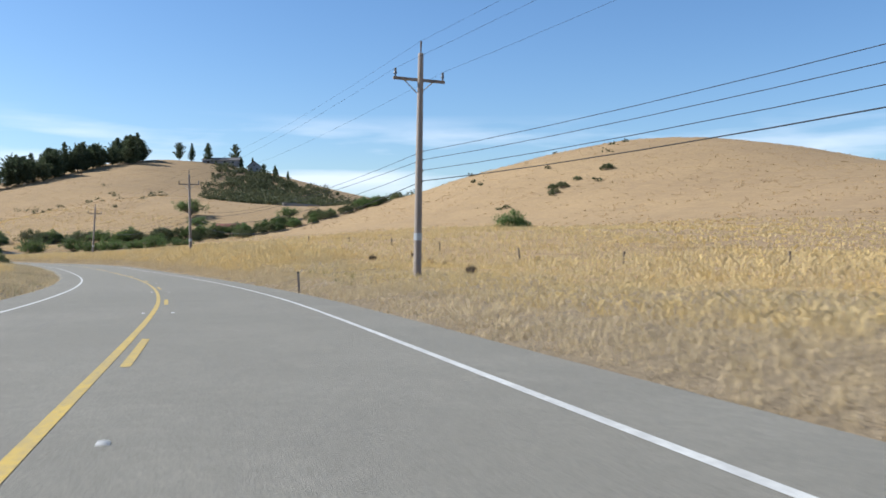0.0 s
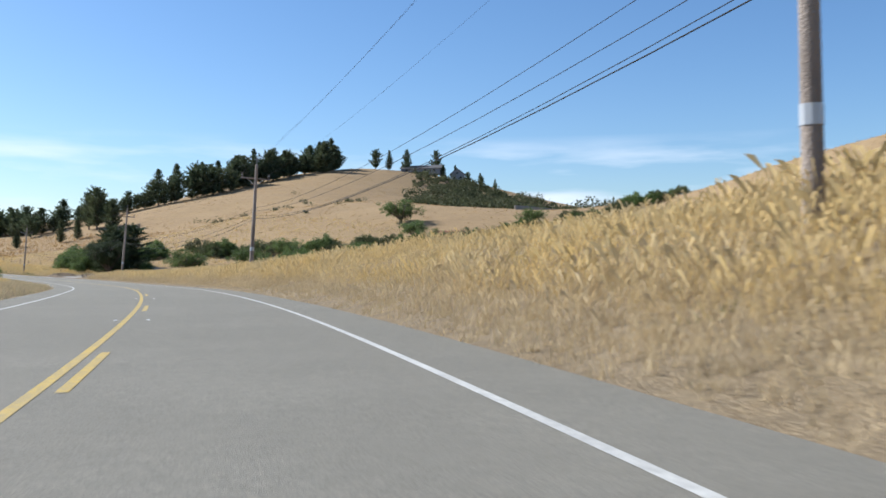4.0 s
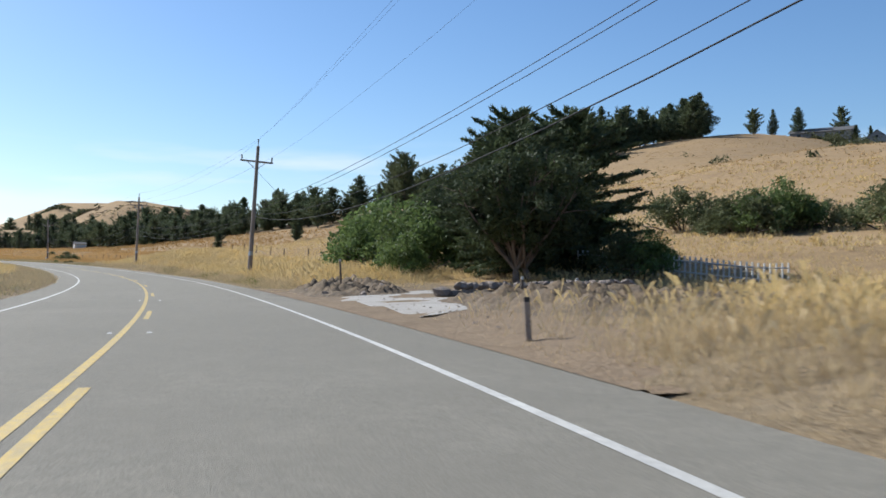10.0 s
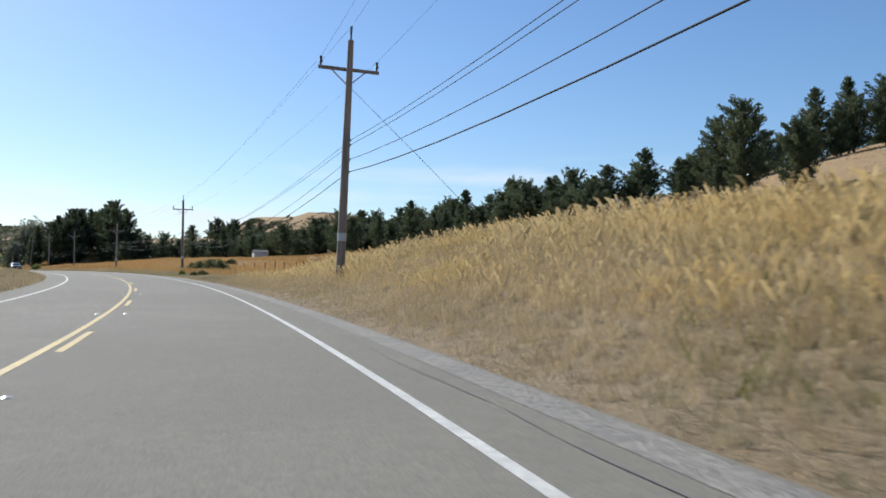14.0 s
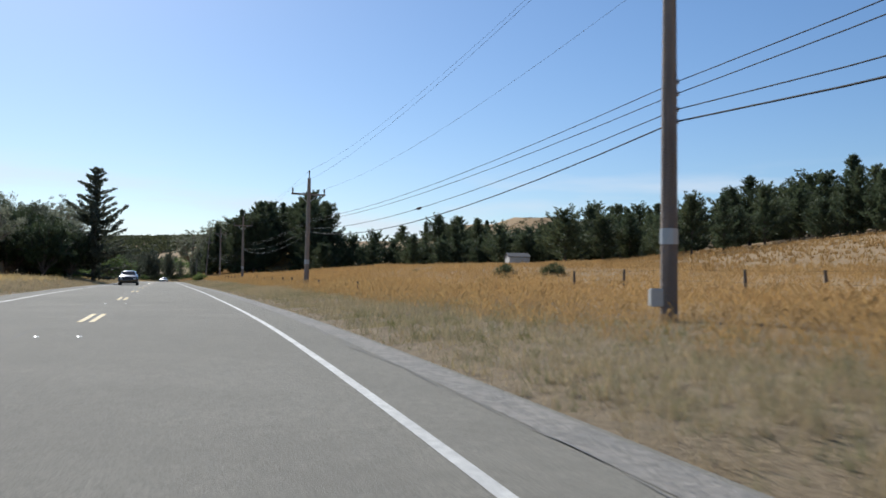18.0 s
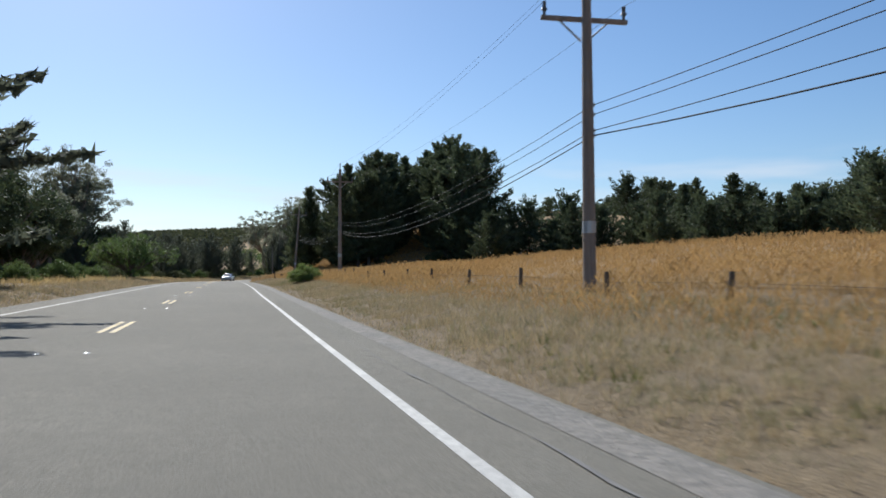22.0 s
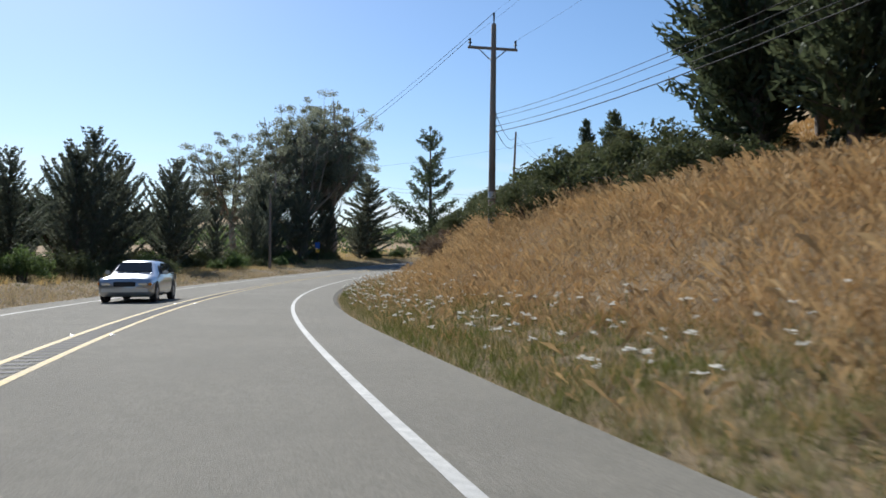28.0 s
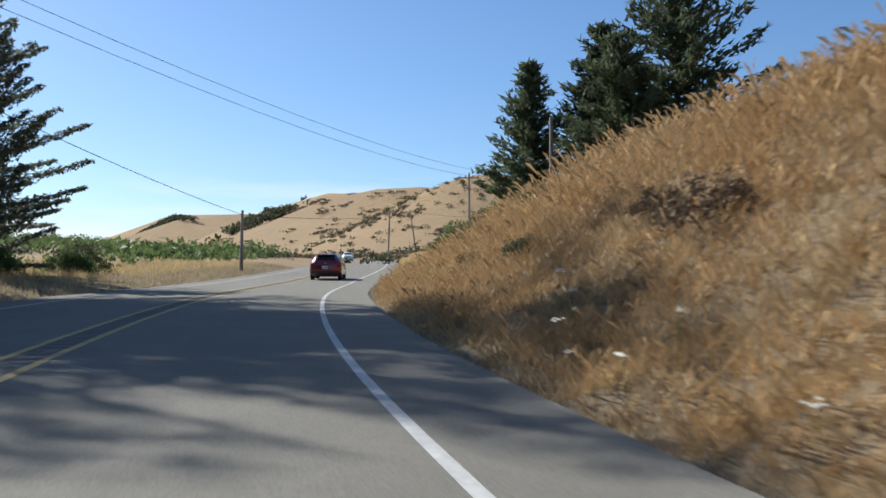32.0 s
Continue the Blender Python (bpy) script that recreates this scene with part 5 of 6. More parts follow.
# ---- cars standing on the road ----
def loft(rows, material, name, parent, label=""):
    """A shell through cross-sections. rows: (y, sill half-width, waist half-width, roof half-width, underside, waist height, top height)."""
    vs, k = [], 0
    for y, ws, ww, wr, z0, zw, zr in rows:
        zm = z0 + 0.45 * (zw - z0)
        half = [(ws * 0.86, z0), (ws, z0 + 0.10), (ws * 1.015, zm), (ww, zw), (wr + (ww - wr) * 0.12, zr - 0.10 * min(1, (zr - zw) * 3) - 0.01), (wr * 0.86, zr - 0.02), (wr * 0.4, zr)]
        ring = half + [(-a, b) for a, b in half[::-1]]
        vs += [(a, y, b) for a, b in ring]
        k = len(ring)
    fs = []
    for i in range(len(rows) - 1):
        for j in range(k):
            j2 = (j + 1) % k
            fs.append((i * k + j, i * k + j2, (i + 1) * k + j2, (i + 1) * k + j))
    n = len(rows) - 1
    for base, flip in ((0, True), (n * k, False)):
        for j in range(k // 2 - 1):
            q = (base + j, base + j + 1, base + k - 2 - j, base + k - 1 - j)
            fs.append(q[::-1] if flip else q)
    me = mesh_np(name, vs, fs, material, smooth=True)
    ob = child(name, me, parent, label)
    return ob


def panel(name, pts, material, parent, label="", lift=0.012):
    """A thin pane a little proud of the body."""
    p = np.asarray(pts, float)
    nrm = np.cross(p[1] - p[0], p[2] - p[0])
    nrm /= np.linalg.norm(nrm)
    c = p.mean(0)
    inner = c + (p - c) * 0.97
    n = len(p)
    v = np.vstack([p + nrm * 0.001, inner + nrm * lift])
    me = bpy.data.meshes.new(name)
    me.from_pydata(v.tolist(), [], [tuple(range(n, 2 * n))] + [(i, (i + 1) % n, n + (i + 1) % n, n + i) for i in range(n)])
    me.materials.append(material)
    return child(name, me, parent, label)


HATCH = [(0.0, 0.80, 0.78, 0.66, 0.42, 0.86, 0.93), (0.10, 0.88, 0.86, 0.64, 0.30, 1.00, 1.10), (0.50, 0.90, 0.88, 0.62, 0.24, 1.00, 1.46), (1.10, 0.90, 0.89, 0.64, 0.22, 0.97, 1.53), (2.0, 0.90, 0.89, 0.63, 0.2, 0.95, 1.52),
         (2.60, 0.90, 0.89, 0.60, 0.2, 0.95, 1.40), (3.25, 0.90, 0.88, 0.70, 0.2, 0.93, 1.04), (3.95, 0.88, 0.85, 0.62, 0.22, 0.86, 0.92), (4.22, 0.80, 0.76, 0.5, 0.32, 0.68, 0.74)]
WAGON = [(0.0, 0.80, 0.78, 0.66, 0.40, 0.86, 0.92), (0.08, 0.87, 0.85, 0.64, 0.30, 0.95, 1.05), (0.38, 0.88, 0.86, 0.60, 0.24, 0.95, 1.40), (1.2, 0.88, 0.87, 0.61, 0.22, 0.93, 1.46), (2.5, 0.88, 0.87, 0.60, 0.2, 0.92, 1.45),
         (2.85, 0.88, 0.87, 0.58, 0.2, 0.92, 1.40), (3.55, 0.88, 0.86, 0.70, 0.2, 0.90, 0.98), (4.55, 0.87, 0.84, 0.68, 0.22, 0.82, 0.88), (4.75, 0.82, 0.80, 0.6, 0.34, 0.72, 0.78)]
SEDAN = [(0.0, 0.80, 0.78, 0.66, 0.42, 0.88, 0.94), (0.10, 0.88, 0.86, 0.66, 0.30, 0.98, 1.03), (0.70, 0.90, 0.88, 0.62, 0.24, 0.98, 1.08), (1.45, 0.91, 0.89, 0.58, 0.22, 0.96, 1.40), (2.3, 0.91, 0.89, 0.60, 0.2, 0.94, 1.45),
         (2.85, 0.91, 0.89, 0.58, 0.2, 0.94, 1.38), (3.55, 0.91, 0.88, 0.72, 0.2, 0.92, 1.02), (4.45, 0.90, 0.86, 0.66, 0.22, 0.82, 0.88), (4.75, 0.82, 0.78, 0.5, 0.32, 0.68, 0.74)]


def car(name, rows, paint, label, rear_slope, front_slope, roof_y, round_lamps=False):
    thing = new(name)
    body = loft(rows, paint, "body", thing)
    (ry0, rz0), (ry1, rz1) = rear_slope
    (fy0, fz0), (fy1, fz1) = front_slope
    panel("rear_window", [(-0.56, ry0, rz0), (0.56, ry0, rz0), (0.47, ry1, rz1), (-0.47, ry1, rz1)], M_GLASS, thing, "dark tinted rear window", 0.02)
    panel("windshield", [(0.64, fy0, fz0), (-0.64, fy0, fz0), (-0.52, fy1, fz1), (0.52, fy1, fz1)], M_GLASS, thing, "sloping windshield", 0.025)
    long = rows[-1][0]
    for sx in (-1, 1):
        for a, b, a2, b2 in ((roof_y[0], roof_y[1], roof_y[0] + 0.28, roof_y[1]), (roof_y[1] + 0.08, roof_y[2], roof_y[1] + 0.08, roof_y[2] - 0.55)):
            q = [(sx * 0.895, a, 1.0), (sx * 0.895, b, 1.0), (sx * 0.70, b2, 1.34), (sx * 0.70, a2, 1.34)]
            panel("side_window", q if sx > 0 else q[::-1], M_GLASS, thing, "dark side window", 0.014)
        part("mirror", box_bm(0.2, 0.12, 0.14, (sx * 0.99, roof_y[2] - 0.15, 1.02), 0.04), paint, thing)
        part("tail_lamp", box_bm(0.26, 0.10, 0.20, (sx * 0.70, 0.045, 0.86), 0.03), M_RED_LAMP, thing, "red tail lamp")
        part("headlamp", box_bm(0.34, 0.12, 0.15, (sx * 0.60, long - 0.03, 0.64), 0.04), M_CLEAR_LAMP, thing, "clear headlamp")
        if round_lamps:
            part("turn_signal", box_bm(0.14, 0.14, 0.13, (sx * 0.80, long - 0.07, 0.64), 0.03), M_AMBER_LAMP, thing, "amber turn signal")
        for wy in (0.82, long - 0.86):
            wheel = part("wheel", cyl_bm(0.2, 0.2, 0.2, (sx * 0.80, wy, 0.32), 20, Matrix.Rotation(radians(90), 3, "Y")), M_STEEL, thing)
            ring = bmesh.new()
            bmesh.ops.create_cone(ring, cap_ends=True, segments=24, radius1=0.32, radius2=0.32, depth=0.20)
            bmesh.ops.bevel(ring, geom=[e for e in ring.edges if len(e.link_faces) == 2 and abs(e.verts[0].co.z - e.verts[1].co.z) < 0.01], offset=0.04, segments=2, affect="EDGES")
            bmesh.ops.rotate(ring, cent=(0, 0, 0), matrix=Matrix.Rotation(radians(90), 3, "Y"), verts=ring.verts)
            bmesh.ops.translate(ring, vec=(sx * 0.785, wy, 0.32), verts=ring.verts)
            part("tyre", ring, M_TYRE, wheel)
            part("rim", cyl_bm(0.19, 0.17, 0.03, (sx * 0.89, wy, 0.32), 16, Matrix.Rotation(radians(90), 3, "Y")), M_STEEL, wheel)
            part("wheel_arch", cyl_bm(0.37, 0.37, 0.02, (sx * 0.892, wy, 0.36), 20, Matrix.Rotation(radians(90), 3, "Y")), M_TRIM, thing)
    part("rear_bumper", box_bm(1.62, 0.16, 0.24, (0, 0.06, 0.48), 0.05), M_TRIM if paint is M_MAROON else paint, thing)
    part("front_bumper", box_bm(1.60, 0.14, 0.22, (0, long - 0.05, 0.44), 0.05), paint, thing)
    part("grille", box_bm(0.72, 0.06, 0.16, (0, long, 0.64), 0.02), M_TRIM, thing, "dark grille")
    part("number_plate", box_bm(0.32, 0.02, 0.16, (0, 0.0 - 0.012, 0.74), 0.004), M_PLATE, thing, "pale number plate")
    part("plate_bar", box_bm(0.24, 0.006, 0.05, (0, -0.024, 0.73), 0), M_TRIM, thing)
    part("emblem", cyl_bm(0.05, 0.05, 0.012, (0, 0.03, 0.98), 12, Matrix.Rotation(radians(90), 3, "X")), M_CHROME, thing, "small chrome emblem")
    part("wiper", box_bm(0.42, 0.02, 0.02, (0.1, ry0 - 0.01, rz0 + 0.05), 0), M_TRIM, thing)
    part("underside", box_bm(1.5, long - 0.9, 0.08, (0, long / 2, 0.24), 0.02), M_TRIM, thing)
    return tagged(thing, label, "car", "cars on the road")


def park(thing, s, d, back=False):
    x, y, z = on_road(s, d)
    up = math.degrees(math.atan2(float(np.interp(s + 2, RS, RC[:, 2]) - np.interp(s - 2, RS, RC[:, 2])), 4))
    thing.matrix_world = pose(float(x), float(y), float(z) - 0.012, -up if back else up, 0, heading(s) + (180 if back else 0))


hatchback = car("hatchback", HATCH, M_MAROON, "dark maroon five-door hatchback with a roof spoiler", ((0.17, 1.16), (0.46, 1.42)), ((3.16, 1.10), (2.68, 1.36)), (0.62, 1.55, 2.85))
part("roof_spoiler", box_bm(1.10, 0.22, 0.03, (0, 0.46, 1.475), 0.012), M_MAROON, hatchback)
part("high_brake_lamp", box_bm(0.30, 0.02, 0.025, (0, 0.345, 1.455), 0), M_RED_LAMP, hatchback)
park(hatchback, 793, 1.7)
wagon = car("station_wagon", WAGON, M_SILVER, "old silver station wagon with amber turn signals", ((0.13, 1.10), (0.35, 1.36)), ((3.46, 1.04), (2.92, 1.36)), (0.55, 1.65, 3.05), True)
for sx in (-1, 1):
    part("roof_rail", box_bm(0.03, 1.7, 0.04, (sx * 0.5, 1.4, 1.48), 0.01), M_TRIM, wagon)
park(wagon, 684, -2.0, True)
sedan = car("sedan", SEDAN, M_BLACK_PAINT, "glossy black four-door sedan with bright headlamps", ((0.78, 1.12), (1.38, 1.36)), ((3.46, 1.08), (2.92, 1.34)), (0.95, 1.9, 3.05))
park(sedan, 507, -1.75, True)
compact = car("sedan", SEDAN, M_WHITE_PAINT, "small white sedan far along the road", ((0.78, 1.12), (1.38, 1.36)), ((3.46, 1.08), (2.92, 1.34)), (0.95, 1.9, 3.05))
park(compact, 900, -1.8, True)


# ---- buildings ----
def gable_house(name, w, l, h, rise, wall_mat, roof_mat, label, category, windows=(), door=None, eave=0.4):
    thing = new(name)
    bm = bmesh.new()
    a, b = w / 2, l / 2
    v = [bm.verts.new(p) for p in ((-a, -b, -1), (a, -b, -1), (a, -b, h), (0, -b, h + rise), (-a, -b, h), (-a, b, -1), (a, b, -1), (a, b, h), (0, b, h + rise), (-a, b, h))]
    for f in ((0, 1, 2, 3, 4), (9, 8, 7, 6, 5), (0, 4, 9, 5), (1, 6, 7, 2)):
        bm.faces.new([v[i] for i in f])
    part("wall", bm, wall_mat, thing)
    run = math.hypot(a, rise)
    for sx in (-1, 1):
        tilt = math.atan2(rise, a) * sx
        part("roof", box_bm(run + eave, l + 2 * eave, 0.14, (sx * (a + eave * 0.7) / 2, 0, h + rise / 2 + 0.02), 0.02, Matrix.Rotation(tilt, 3, "Y")), roof_mat, thing)
    for x, y, z, ww, wh, facing in windows:
        turn = Matrix.Rotation(radians(90), 3, "Z") if facing == "x" else None
        fr = part("window", box_bm(ww + 0.14, 0.08, wh + 0.14, (x, y, z), 0.01, turn), M_PICKET, thing)
        part("pane", box_bm(ww, 0.10, wh, (x, y, z), 0.0, turn), M_GLASS, fr)
    if door:
        part("door", box_bm(door[2], 0.1, door[3], (door[0], -l / 2 - 0.02, door[3] / 2 - 0.05 + door[1]), 0.01), M_TRIM, thing)
    return tagged(thing, label, category)


def site(thing, x, y, turn, sink=0.0):
    x, y, z = put_on(x, y)
    thing.matrix_world = pose(x, y, z - sink, 0, 0, turn)


barn = gable_house("barn", 7, 9, 2.8, 1.8, M_BARN, M_BARN, "red-painted wooden barn with a red roof", "barn", ((-2.4, -4.53, 1.6, 0.8, 0.8, "y"), (2.4, -4.53, 1.6, 0.8, 0.8, "y")), (0, 0, 2.0, 2.3))
site(barn, -48, 301, 70, 2.6)
house = gable_house("house", 9, 26, 3.0, 2.0, M_SIDING, M_ROOF, "long low grey house on top of the hill", "house", [(4.53, y, 1.6, 1.6, 1.3, "x") for y in (-9, -3, 3, 9)] + [(-4.53, y, 1.6, 1.6, 1.3, "x") for y in (-9, -3, 3, 9)], None, 0.8)
site(house, -108, 646, 82, 0.0)
annex = gable_house("house", 9, 10, 4.0, 3.4, M_SIDING, M_ROOF, "gabled grey house on top of the hill", "house", ((-2, -5.03, 1.8, 1.4, 1.3, "y"), (2, -5.03, 1.8, 1.4, 1.3, "y"), (0, -5.03, 4.6, 1.2, 1.0, "y")), None, 0.6)
site(annex, -86, 650, 5, 0.0)
farm = gable_house("shed", 3, 4, 1.6, 0.7, M_PALE, M_ROOF, "small pale shed at the edge of the far wood", "shed", ((0, -2.03, 1.0, 0.7, 0.6, "y"),), None, 0.2)
site(farm, -352, 446, 150, 0.1)
wall_bm = box_bm(26, 0.5, 1.6, (0, 0, 0.4), 0.1)
retaining = new("retaining_wall")
part("wall", wall_bm, M_CONCRETE, retaining)
tagged(retaining, "pale concrete retaining wall on the hillside", "wall")
site(retaining, -30, 372, 60)


# ---- fences ----
def fence(name, rows, step, height, label, wires=(0.45, 0.85), seed=0, jitter=0.0, group="wire fences"):
    """Posts with wires along (s, d) rows."""
    g = np.random.default_rng(seed)
    thing = new(name)
    rows = np.asarray(rows, float)
    at = np.arange(rows[0, 0], rows[-1, 0], step)
    tops = []
    post = mesh_np("post", *tube([(0, 0, -0.4), (0, 0, height * 0.5), (0, 0, height)], [0.065, 0.06, 0.05], 7), M_POST, smooth=True)
    for s in at:
        s = s + g.normal() * jitter
        d = np.interp(s, rows[:, 0], rows[:, 1])
        x, y, z = place_on(s, d)
        p = child("post", post, thing)
        p.matrix_world = pose(x, y, z, g.normal() * 4, g.normal() * 4, g.random() * 360) @ Matrix.Diagonal((1, 1, g.uniform(0.85, 1.12), 1))
        tops.append((x, y, z))
    for h in wires:
        pts = np.array(tops) + (0, 0, h)
        child("wire", mesh_np("wire", *tube(pts, np.full(len(pts), 0.003), 3), M_WIRE), thing)
    return tagged(thing, label, "fence", group)


fence("wire_fence", [(455, 10.6), (500, 10.2), (560, 10.0), (606, 10.2)], 5.6, 0.5, "old wire fence of dark wooden posts in the dry field", (0.3,), seed=1, jitter=0.6)
fence("wire_fence", [(285, 26), (320, 17), (365, 16), (380, 17)], 5.0, 1.0, "old wire fence of dark wooden posts along the slope", seed=2, jitter=0.5)
fence("wire_fence", [(388, 18), (420, 20), (452, 20)], 4.2, 1.0, "old wire fence of dark wooden posts in the dry field", seed=3, jitter=0.5)
fence("wire_fence", [(30, 24), (70, 22), (130, 20), (240, 18)], 11, 0.7, "wire fence of thin posts in the roadside field", seed=4, jitter=0.5)
fence("wire_fence", [(630, 11), (660, 13)], 4.0, 1.2, "leaning wire fence above the dirt pull-off", seed=5, jitter=0.6)
gate_post = new("gate_post")
child("post", mesh_np("post", *tube([(0, 0, -0.4), (0, 0, 0.4), (0, 0, 0.9)], [0.075, 0.07, 0.065], 9), M_POST, smooth=True), gate_post)
part("cap", cyl_bm(0.07, 0.06, 0.04, (0, 0, 0.91), 9), M_POST, gate_post)
tagged(gate_post, "stout dark wooden post beside the dirt pull-off", "post")
gate_post.matrix_world = pose(*place_on(615.4, 7.7), 2, -1, 0)
sign = new("roadside_sign")
part("board", box_bm(0.32, 0.03, 0.17, (0, 0, 0.5), 0.01), M_POST, sign, "weathered brown board")
for sx in (-0.12, 0.12):
    part("leg", box_bm(0.03, 0.03, 0.8, (sx, 0.03, 0.15), 0.005), M_POST, sign)
tagged(sign, "small weathered wooden sign on a pair of stakes", "sign")
sign.matrix_world = pose(*place_on(615.2, 8.5), 0, 0, heading(615) + 12)

# picket fence behind the driveway
pickets = new("picket_fence")
picket = mesh_np("picket", [(-0.045, -0.012, -0.1), (0.045, -0.012, -0.1), (0.045, 0.012, -0.1), (-0.045, 0.012, -0.1), (-0.045, -0.012, 1.1), (0.045, -0.012, 1.1), (0.045, 0.012, 1.1), (-0.045, 0.012, 1.1)],
                 [(0, 1, 5, 4), (1, 2, 6, 5), (2, 3, 7, 6), (3, 0, 4, 7), (4, 5, 6, 7)], M_PICKET)
for k in range(30, 70):
    s, d = 277 - 0.2 * k, 16.5 + 0.17 * k
    x, y, z = place_on(s, d)
    p = child("picket", picket, pickets)
    p.matrix_world = pose(x, y, z, 0, 0, heading(s) - 40)
for h in (0.3, 0.85):
    pts = np.array([place_on(277 - 0.2 * k, 16.5 + 0.17 * k) for k in np.linspace(30, 69, 8)]) + (0, 0, h)
    child("rail", mesh_np("rail", *tube(pts, np.full(8, 0.04), 4), M_PICKET), pickets)
tagged(pickets, "weathered white picket fence in the shade of trees", "fence")

# ---- driveway, rocks and dirt ----
def patch(name, rows, material, label, lift=0.012, seed=0):
    """A flat apron beside the road. rows: (s, d from, d to)."""
    r = np.asarray(rows, float)
    n = 10
    vs = []
    for s, a, b in r:
        for k in range(n + 1):
            d = a + (b - a) * k / n
            x, y, z0 = on_road(s, d)
            gz = float(ground_z([x], [y])[0])
            vs.append((float(x), float(y), (float(z0) - 0.035 + 0.008 if d < edge + 0.1 else max(gz, float(z0) - 0.10) + lift)))
    m = len(r)
    fs = [(i * (n + 1) + k, (i + 1) * (n + 1) + k, (i + 1) * (n + 1) + k + 1, i * (n + 1) + k + 1) for i in range(m - 1) for k in range(n)]
    return tagged(new(name, mesh_np(name, vs, fs, material, smooth=True)), label, "ground", kind="structure")


patch("dirt_apron", [(236, edge - 0.05, 5.4), (240, edge - 0.05, 10), (245, edge - 0.05, 13), (248, edge - 0.05, 14), (252, edge - 0.05, 15), (258, edge - 0.05, 15), (262, edge - 0.05, 13), (266, edge - 0.05, 9), (270, edge - 0.05, 6), (274, edge - 0.05, 5.2)], M_DIRT, "brown gravelly dirt of an unpaved driveway mouth", 0.03)
patch("driveway", [(247.2, 5.2, 6.0), (249, 5.1, 7.4), (253, 5.2, 8.6), (257, 5.5, 9.4), (259.5, 6.4, 10.6), (262, 8.6, 12), (263.5, 10.6, 13)], M_CONCRETE, "cracked concrete slab of the driveway", 0.035)
patch("dirt_pull_off", [(607, edge - 0.05, 5.1), (611, edge - 0.05, 6.2), (615, edge - 0.05, 8.0), (619, edge - 0.05, 8.6), (623, edge - 0.05, 7.0), (628, edge - 0.05, 5.1)], M_DIRT, "dusty brown dirt pull-off beside the road", 0.03)


def rock_mesh(seed, size, name="stone"):
    g = np.random.default_rng(seed)
    bm = bmesh.new()
    bmesh.ops.create_icosphere(bm, subdivisions=1, radius=size)
    for v in bm.verts:
        v.co *= g.uniform(0.75, 1.15)
        v.co.z *= 0.72
    me = bpy.data.meshes.new(name)
    bm.to_mesh(me)
    bm.free()
    me.materials.append(M_STONE)
    return me


STONES = [rock_mesh(k, 0.21) for k in range(5)]
g5 = np.random.default_rng(9)
stone_wall = new("stone_wall")
for row in range(2):
    for k in range(30):
        s, d = 257.8 - 0.05 * k, 9.9 + 0.2 * k + 0.15 * (row % 2)
        x, y, z = place_on(s, d)
        st = child("stone", STONES[int(g5.integers(5))], stone_wall)
        st.matrix_world = pose(x + g5.normal() * 0.03, y + g5.normal() * 0.03, z + 0.12 + 0.27 * row, g5.random() * 40, g5.random() * 40, g5.random() * 360) @ Matrix.Scale(g5.uniform(0.85, 1.2), 4)
tagged(stone_wall, "low dry-stone wall of rounded brown rocks", "stone wall")
def mound(s0, s1, d0, d1, high, seed):
    """A heap of broken earth and rock beside the road."""
    n, m = 80, 46
    u, w = np.meshgrid(np.linspace(0, 1, n), np.linspace(0, 1, m), indexing="ij")
    s, d = (s0 + (s1 - s0) * u).ravel(), (d0 + (d1 - d0) * w).ravel()
    x, y, z = on_road(s, d)
    base = ground_z(x, y, (s, d, z))
    rim = (np.sin(np.pi * u) * np.sin(np.pi * np.clip(w, 0, 1))).ravel()
    rough = np.abs(lumps(x, y, 0.55, seed)) * 0.6 + np.abs(lumps(x, y, 0.17, seed + 2)) * 0.45 + 0.25
    z = base - 0.06 + high * smooth01(rim * 1.7) * rough
    i, j = np.meshgrid(np.arange(n - 1), np.arange(m - 1), indexing="ij")
    a = (i * m + j).ravel()
    return mesh_np("dirt_mound", np.stack([x, y, z], -1), np.stack([a, a + m, a + m + 1, a + 1], -1), M_EARTH)


for at in ((259.8, 270, 5.4, 10.0, 0.62, 3), (241.5, 256, 7.4, 14.5, 0.75, 6)):
    tagged(new("dirt_mound", mound(*at)), "rugged heap of brown earth and broken rock", "dirt mound", "heaps of earth by the driveway")
BIG = [rock_mesh(20 + k, 0.6, "boulder") for k in range(3)]
for k, (s, d, sc) in enumerate(((257.7, 9.5, 0.6), (261.5, 6.2, 0.3), (263, 7.4, 0.4), (264.5, 6.0, 0.25), (262.5, 8.6, 0.45), (266, 6.9, 0.3), (267.5, 8.2, 0.4), (260.6, 7.4, 0.3), (269, 7.0, 0.25), (265, 9.2, 0.5), (252.8, 12.4, 0.45), (251.8, 13.4, 0.5))):
    x, y, z = place_on(s, d)
    b = new("boulder", BIG[k % 3])
    b.matrix_world = pose(x, y, z + 0.28 * sc, 20 * k, 12 * k, 77 * k) @ Matrix.Scale(sc, 4)
    tagged(b, "rough grey-brown boulder beside the driveway", "rock", "boulders by the driveway")
pv = []
for k in range(900):
    s, d = (g5.uniform(242, 285), g5.uniform(edge + 0.4, 12)) if k < 600 else (g5.uniform(608, 629), g5.uniform(edge + 0.3, 9))
    x, y, z = on_road(s, d)
    pv.append((float(x), float(y), s, d, float(z)))
pv = np.array(pv)
pz = ground_z(pv[:, 0], pv[:, 1], (pv[:, 2], pv[:, 3], pv[:, 4]))
tet = np.array([(-1, -1, 0), (1, -1, 0), (0, 1.1, 0), (0.1, 0, 0.9)])
